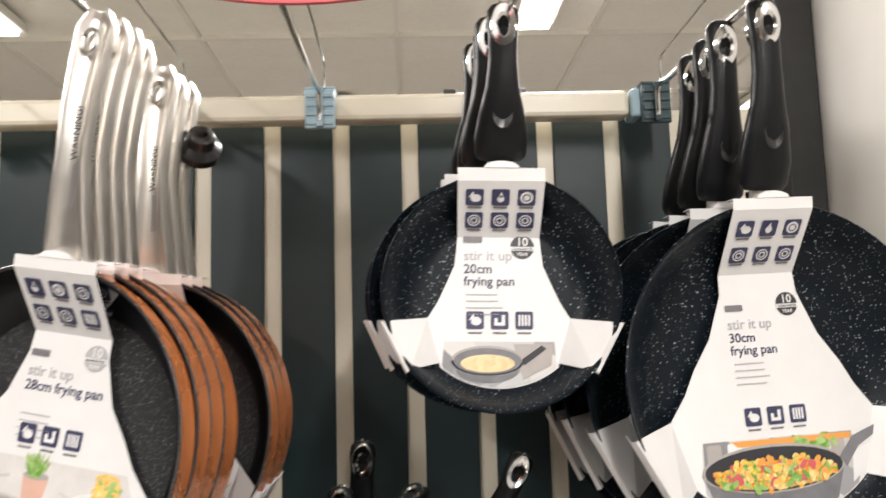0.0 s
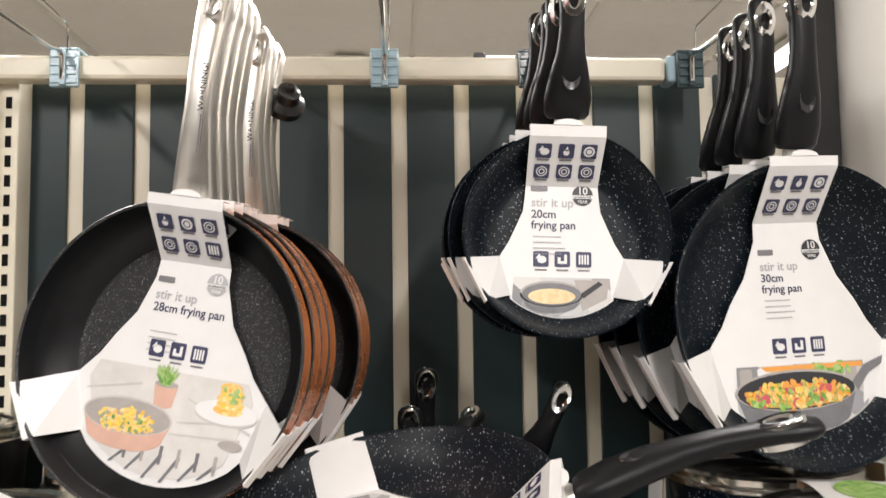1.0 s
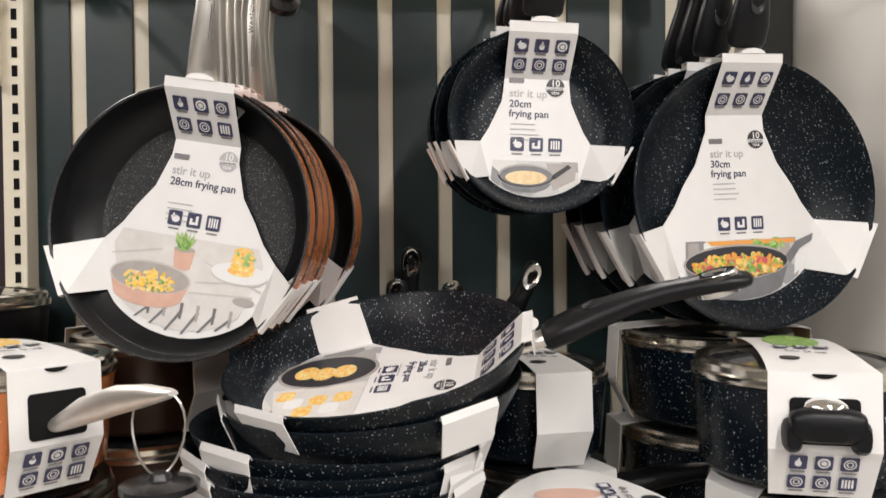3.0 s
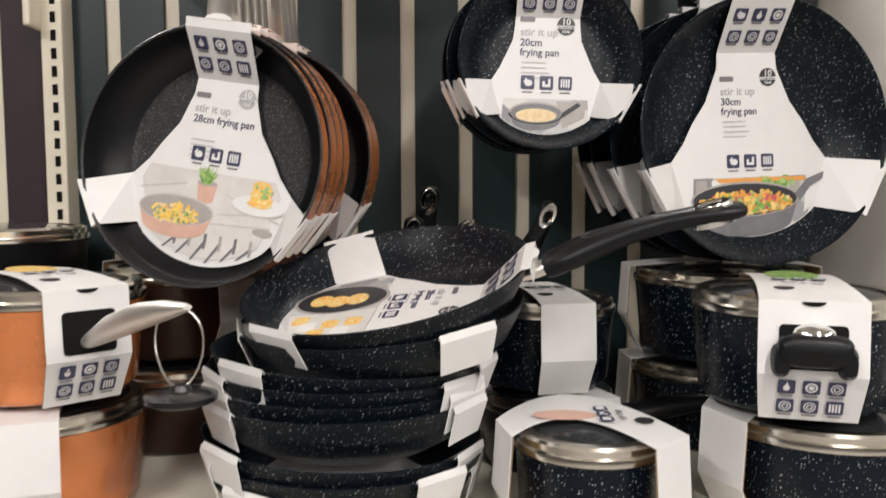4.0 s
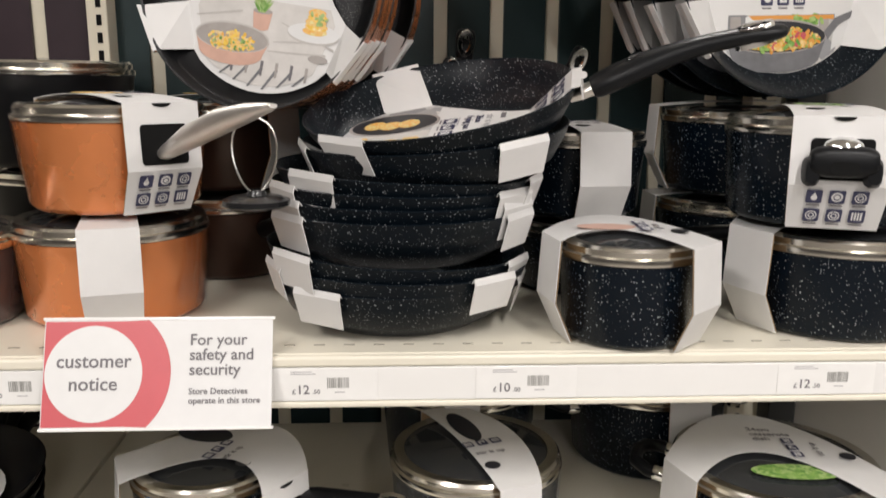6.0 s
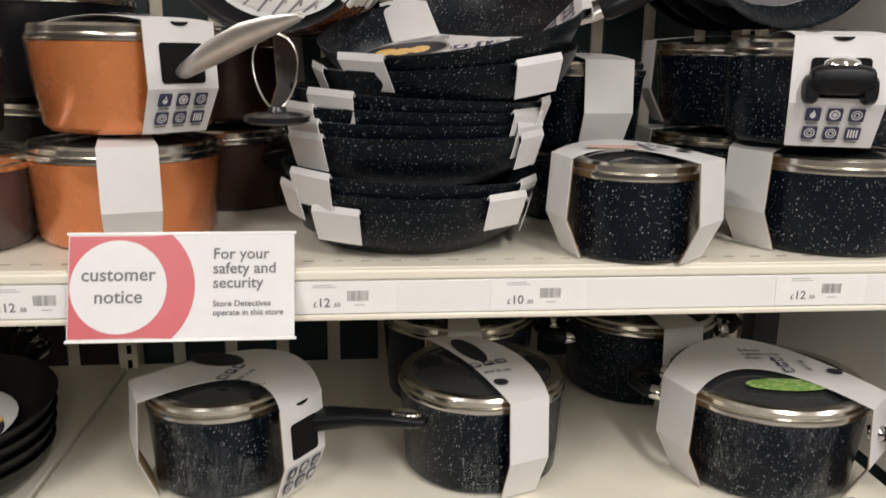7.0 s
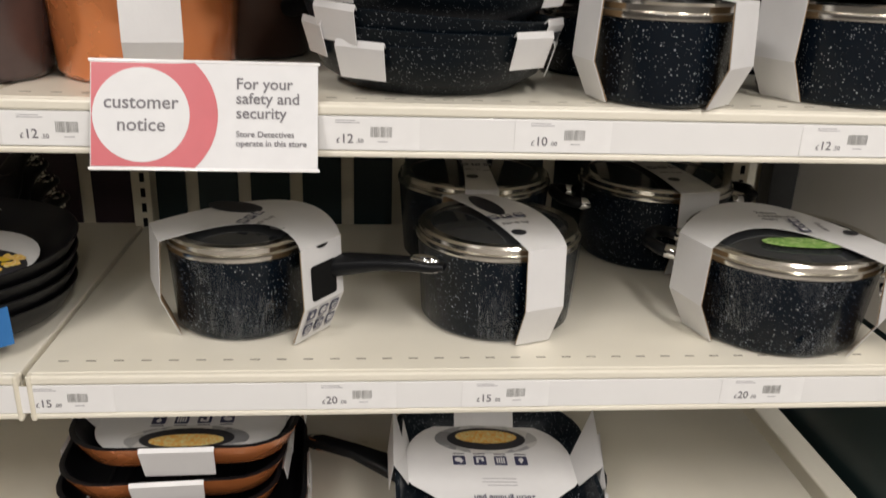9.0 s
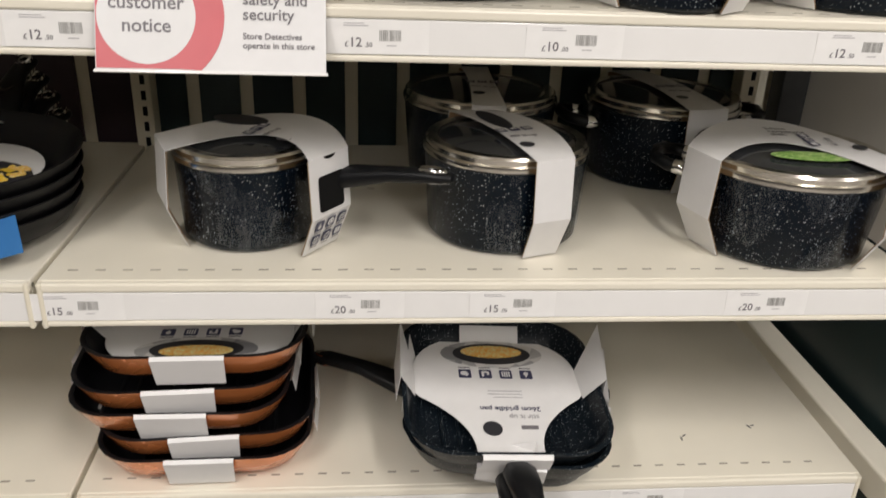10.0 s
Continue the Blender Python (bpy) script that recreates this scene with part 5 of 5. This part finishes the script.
    if full:
        z = zc + 0.0008
        turn = pose(0, 0, 0, 0, 0, -90)
        for i, kd in enumerate((4, 2, 3, 0)):
            icon(kd, 0.017, cs, at(-a * 0.28, -0.042 + 0.028 * i, z) @ turn)
            part("caption", plate(rounded(0, 0, 0.008, 0.0009, 0.0003, 1), 0.0002), INK_GREY, cs, m=at(-a * 0.28 - 0.0125, -0.042 + 0.028 * i, z) @ turn)
        part("lettering", letters("26cm griddle pan", 0.0115, INK, "CENTER"), None, cs, m=at(a * 0.20, 0.01, z) @ turn)
        part("lettering", letters("stir it up", 0.0115, INK_PALE, "CENTER"), None, cs, m=at(a * 0.31, 0.026, z) @ turn)
        part("maker_mark", plate(rounded(0, 0, 0.011, 0.0032, 0.001, 2), 0.0003), INK_GREY, cs, m=at(a * 0.48, 0.03, z) @ turn)
        part("badge", plate(oval(a * 0.50, -0.018, 0.0125, 0.0125), 0.0003, z), INK_DARK, cs)
        part("small_print", bars(3, 0.05, 0.0011, 0.006), INK_PALE, cs, m=at(a * 0.07, 0.03, z) @ turn)
        pic = part("picture", plate(oval(-a * 0.60, 0, a * 0.22, a * 0.55), 0.0003, z), KITCHEN, cs, "printed food photograph")
        part("printed_pan", plate(oval(-a * 0.60, 0, a * 0.17, a * 0.42), 0.0003, z + 0.0004), INK_DARK, pic)
        part("printed_food", plate(oval(-a * 0.63, 0, a * 0.10, a * 0.33), 0.0003, z + 0.0008), PANCAKE, pic)
    return t


gc = griddle(0.270, 0.045, COPPER, SOOT, "copper square griddle pan in a neat stack", "copper griddle pans", False, 0.004, False)
G = [(-0.477, 0.640, S3, 91), (-0.476, 0.643, S3 + 0.032, 94), (-0.502, 0.640, S3 + 0.068, 90), (-0.498, 0.643, S3 + 0.100, 93), (-0.478, 0.640, S3 + 0.148, 91)]
gc.matrix_basis = at(*G[0][:3]) @ pose(0, 0, 0, 0, 0, G[0][3])
for x, y, z, a in G[1:-1]:
    copy_thing(gc, at(x, y, z) @ pose(0, 0, 0, 0, 0, a))
gt = griddle(0.270, 0.045, COPPER, SOOT, "copper square griddle pan on top with printed card", "copper griddle pans", True, 0.020)
gt.matrix_basis = at(*G[-1][:3]) @ pose(0, 0, 0, 0, 0, G[-1][3])
gb = griddle(0.262, 0.044, ENAMEL, ENAMEL_IN, "speckled black square griddle pan with printed card", "black griddle pans", True, 0.050)
gb.matrix_basis = at(-0.096, 0.570, S3 + 0.073) @ pose(0, 0, 0, 8, 3, 0) @ pose(0, 0, 0, 0, 0, -89)
copy_thing(gb, at(-0.086, 0.580, S3 + 0.038) @ pose(0, 0, 0, 4, 2, 0) @ pose(0, 0, 0, 0, 0, -95))
copy_thing(gb, at(-0.070, 0.612, S3) @ pose(0, 0, 0, 0, 0, 158))
pot("casserole", -0.085, 0.885, S3, 0.115, 0.10, NAVY, "speckled black casserole in deep shade at back", "casserole", "speckled casseroles", phi=-90, grip="loops")

random.seed(11)
for mx, my in ((-0.395, 0.553), (-0.386, 0.548), (0.175, 0.585), (0.181, 0.592), (0.285, 0.610), (0.291, 0.612), (-0.40, 0.545)):
    sm = thing("scuff_mark", at(mx, my, S3 + 0.0002) @ pose(0, 0, 0, 0, 0, random.uniform(0, 180)), "small dark scuff on cream shelf deck", "scuff mark", "scuffs on shelf")
    part("smear", plate(oval(0, 0, random.uniform(0.003, 0.006), 0.0012, 8), 0.0002), POST, sm)

# ---- customer notice ----
ns = thing("notice_sign", at(-0.415, 0.4895, 1.133) @ pose(0, 0, 0, 70), "red and white customer notice in clear holder on shelf edge", "notice sign")
NW, NH = 0.1075, 0.0505
part("card", boxbm(-NW, NW, -NH, NH, -0.001, 0.0005), PAPER, ns)
cx = -NW + 0.0475
red = [(-NW + 0.001, NH - 0.001), (cx + 0.03, NH - 0.001)] + oval(cx + 0.003, 0, 0.069, 0.069, 20, 47, -47) + [(cx + 0.03, -NH + 0.001), (-NW + 0.001, -NH + 0.001)]
part("red_band", plate(red[::-1], 0.0003, 0.0008), RED, ns, "red printed ring")
part("white_disc", plate(oval(cx, 0, 0.0455, 0.0455, 40), 0.0003, 0.0013), PAPER, ns)
part("lettering", letters("customer", 0.0182, INK_GREY, "CENTER"), None, ns, m=at(cx, 0.006, 0.002))
part("lettering", letters("notice", 0.0182, INK_GREY, "CENTER"), None, ns, m=at(cx, -0.0155, 0.002))
for i, w in enumerate(("For your", "safety and", "security")):
    part("lettering", letters(w, 0.0152, INK_GREY), None, ns, m=at(0.029, 0.0265 - 0.0142 * i, 0.0012))
for i, w in enumerate(("Store Detectives", "operate in this store")):
    part("lettering", letters(w, 0.0082, INK_GREY), None, ns, m=at(0.029, -0.020 - 0.0088 * i, 0.0012))
part("holder_top", boxbm(-NW - 0.002, NW + 0.002, NH, NH + 0.003, -0.002, 0.001, 0.0006), STRIP, ns)
part("holder_foot", boxbm(-NW - 0.002, NW + 0.002, -NH - 0.003, -NH, -0.002, 0.001, 0.0006), STRIP, ns)
part("spine", boxbm(-0.05, 0.05, -0.008, 0.02, -0.02, -0.0012, 0.001), STRIP, ns)

# ---- above the rail ----
hs = thing("hanging_sign", at(-0.11, 0.55, 1.928), "round white promotional sign with red lettering shapes", "hanging sign")
part("disc", lathe([(0, -0.001), (0.20, -0.001), (0.20, 0.001), (0, 0.001)], 64), PAPER, hs, m=pose(0, 0, 0, 90) @ Matrix.Diagonal((1, 0.62, 1, 1)))
part("red_rim", lathe([(0.198, -0.0018), (0.202, -0.0018), (0.202, 0.0018), (0.198, 0.0018), (0.198, -0.0018)], 64), RED, hs, m=pose(0, 0, 0, 90) @ Matrix.Diagonal((1, 0.62, 1, 1)))
part("red_shape", plate(rounded(0.045, -0.085, 0.018, 0.018, 0.01), 0.001, 0.0015), RED, hs, m=pose(0, 0, 0, 90))
part("red_shape", plate(rounded(0.085, -0.08, 0.014, 0.014, 0.004), 0.001, 0.0015), RED, hs, m=pose(0, 0, 0, 90))
part("cord", tube([(0, 0, 0.12), (0, 0, CEIL - 1.928)], 0.001, 6), GRID, hs)
bx = thing("sign_holder", at(0.12, 1.6, 2.03), "white sign board between black brackets behind display wall", "sign holder")
part("board", boxbm(-0.055, 0.055, -0.004, 0.004, -2.03, 0.05, 0.002), PAPER, bx)
for sx in (-0.07, 0.07):
    part("bracket", boxbm(sx - 0.012, sx + 0.012, -0.012, 0.012, -2.03, 0.055, 0.003), PLASTIC, bx)
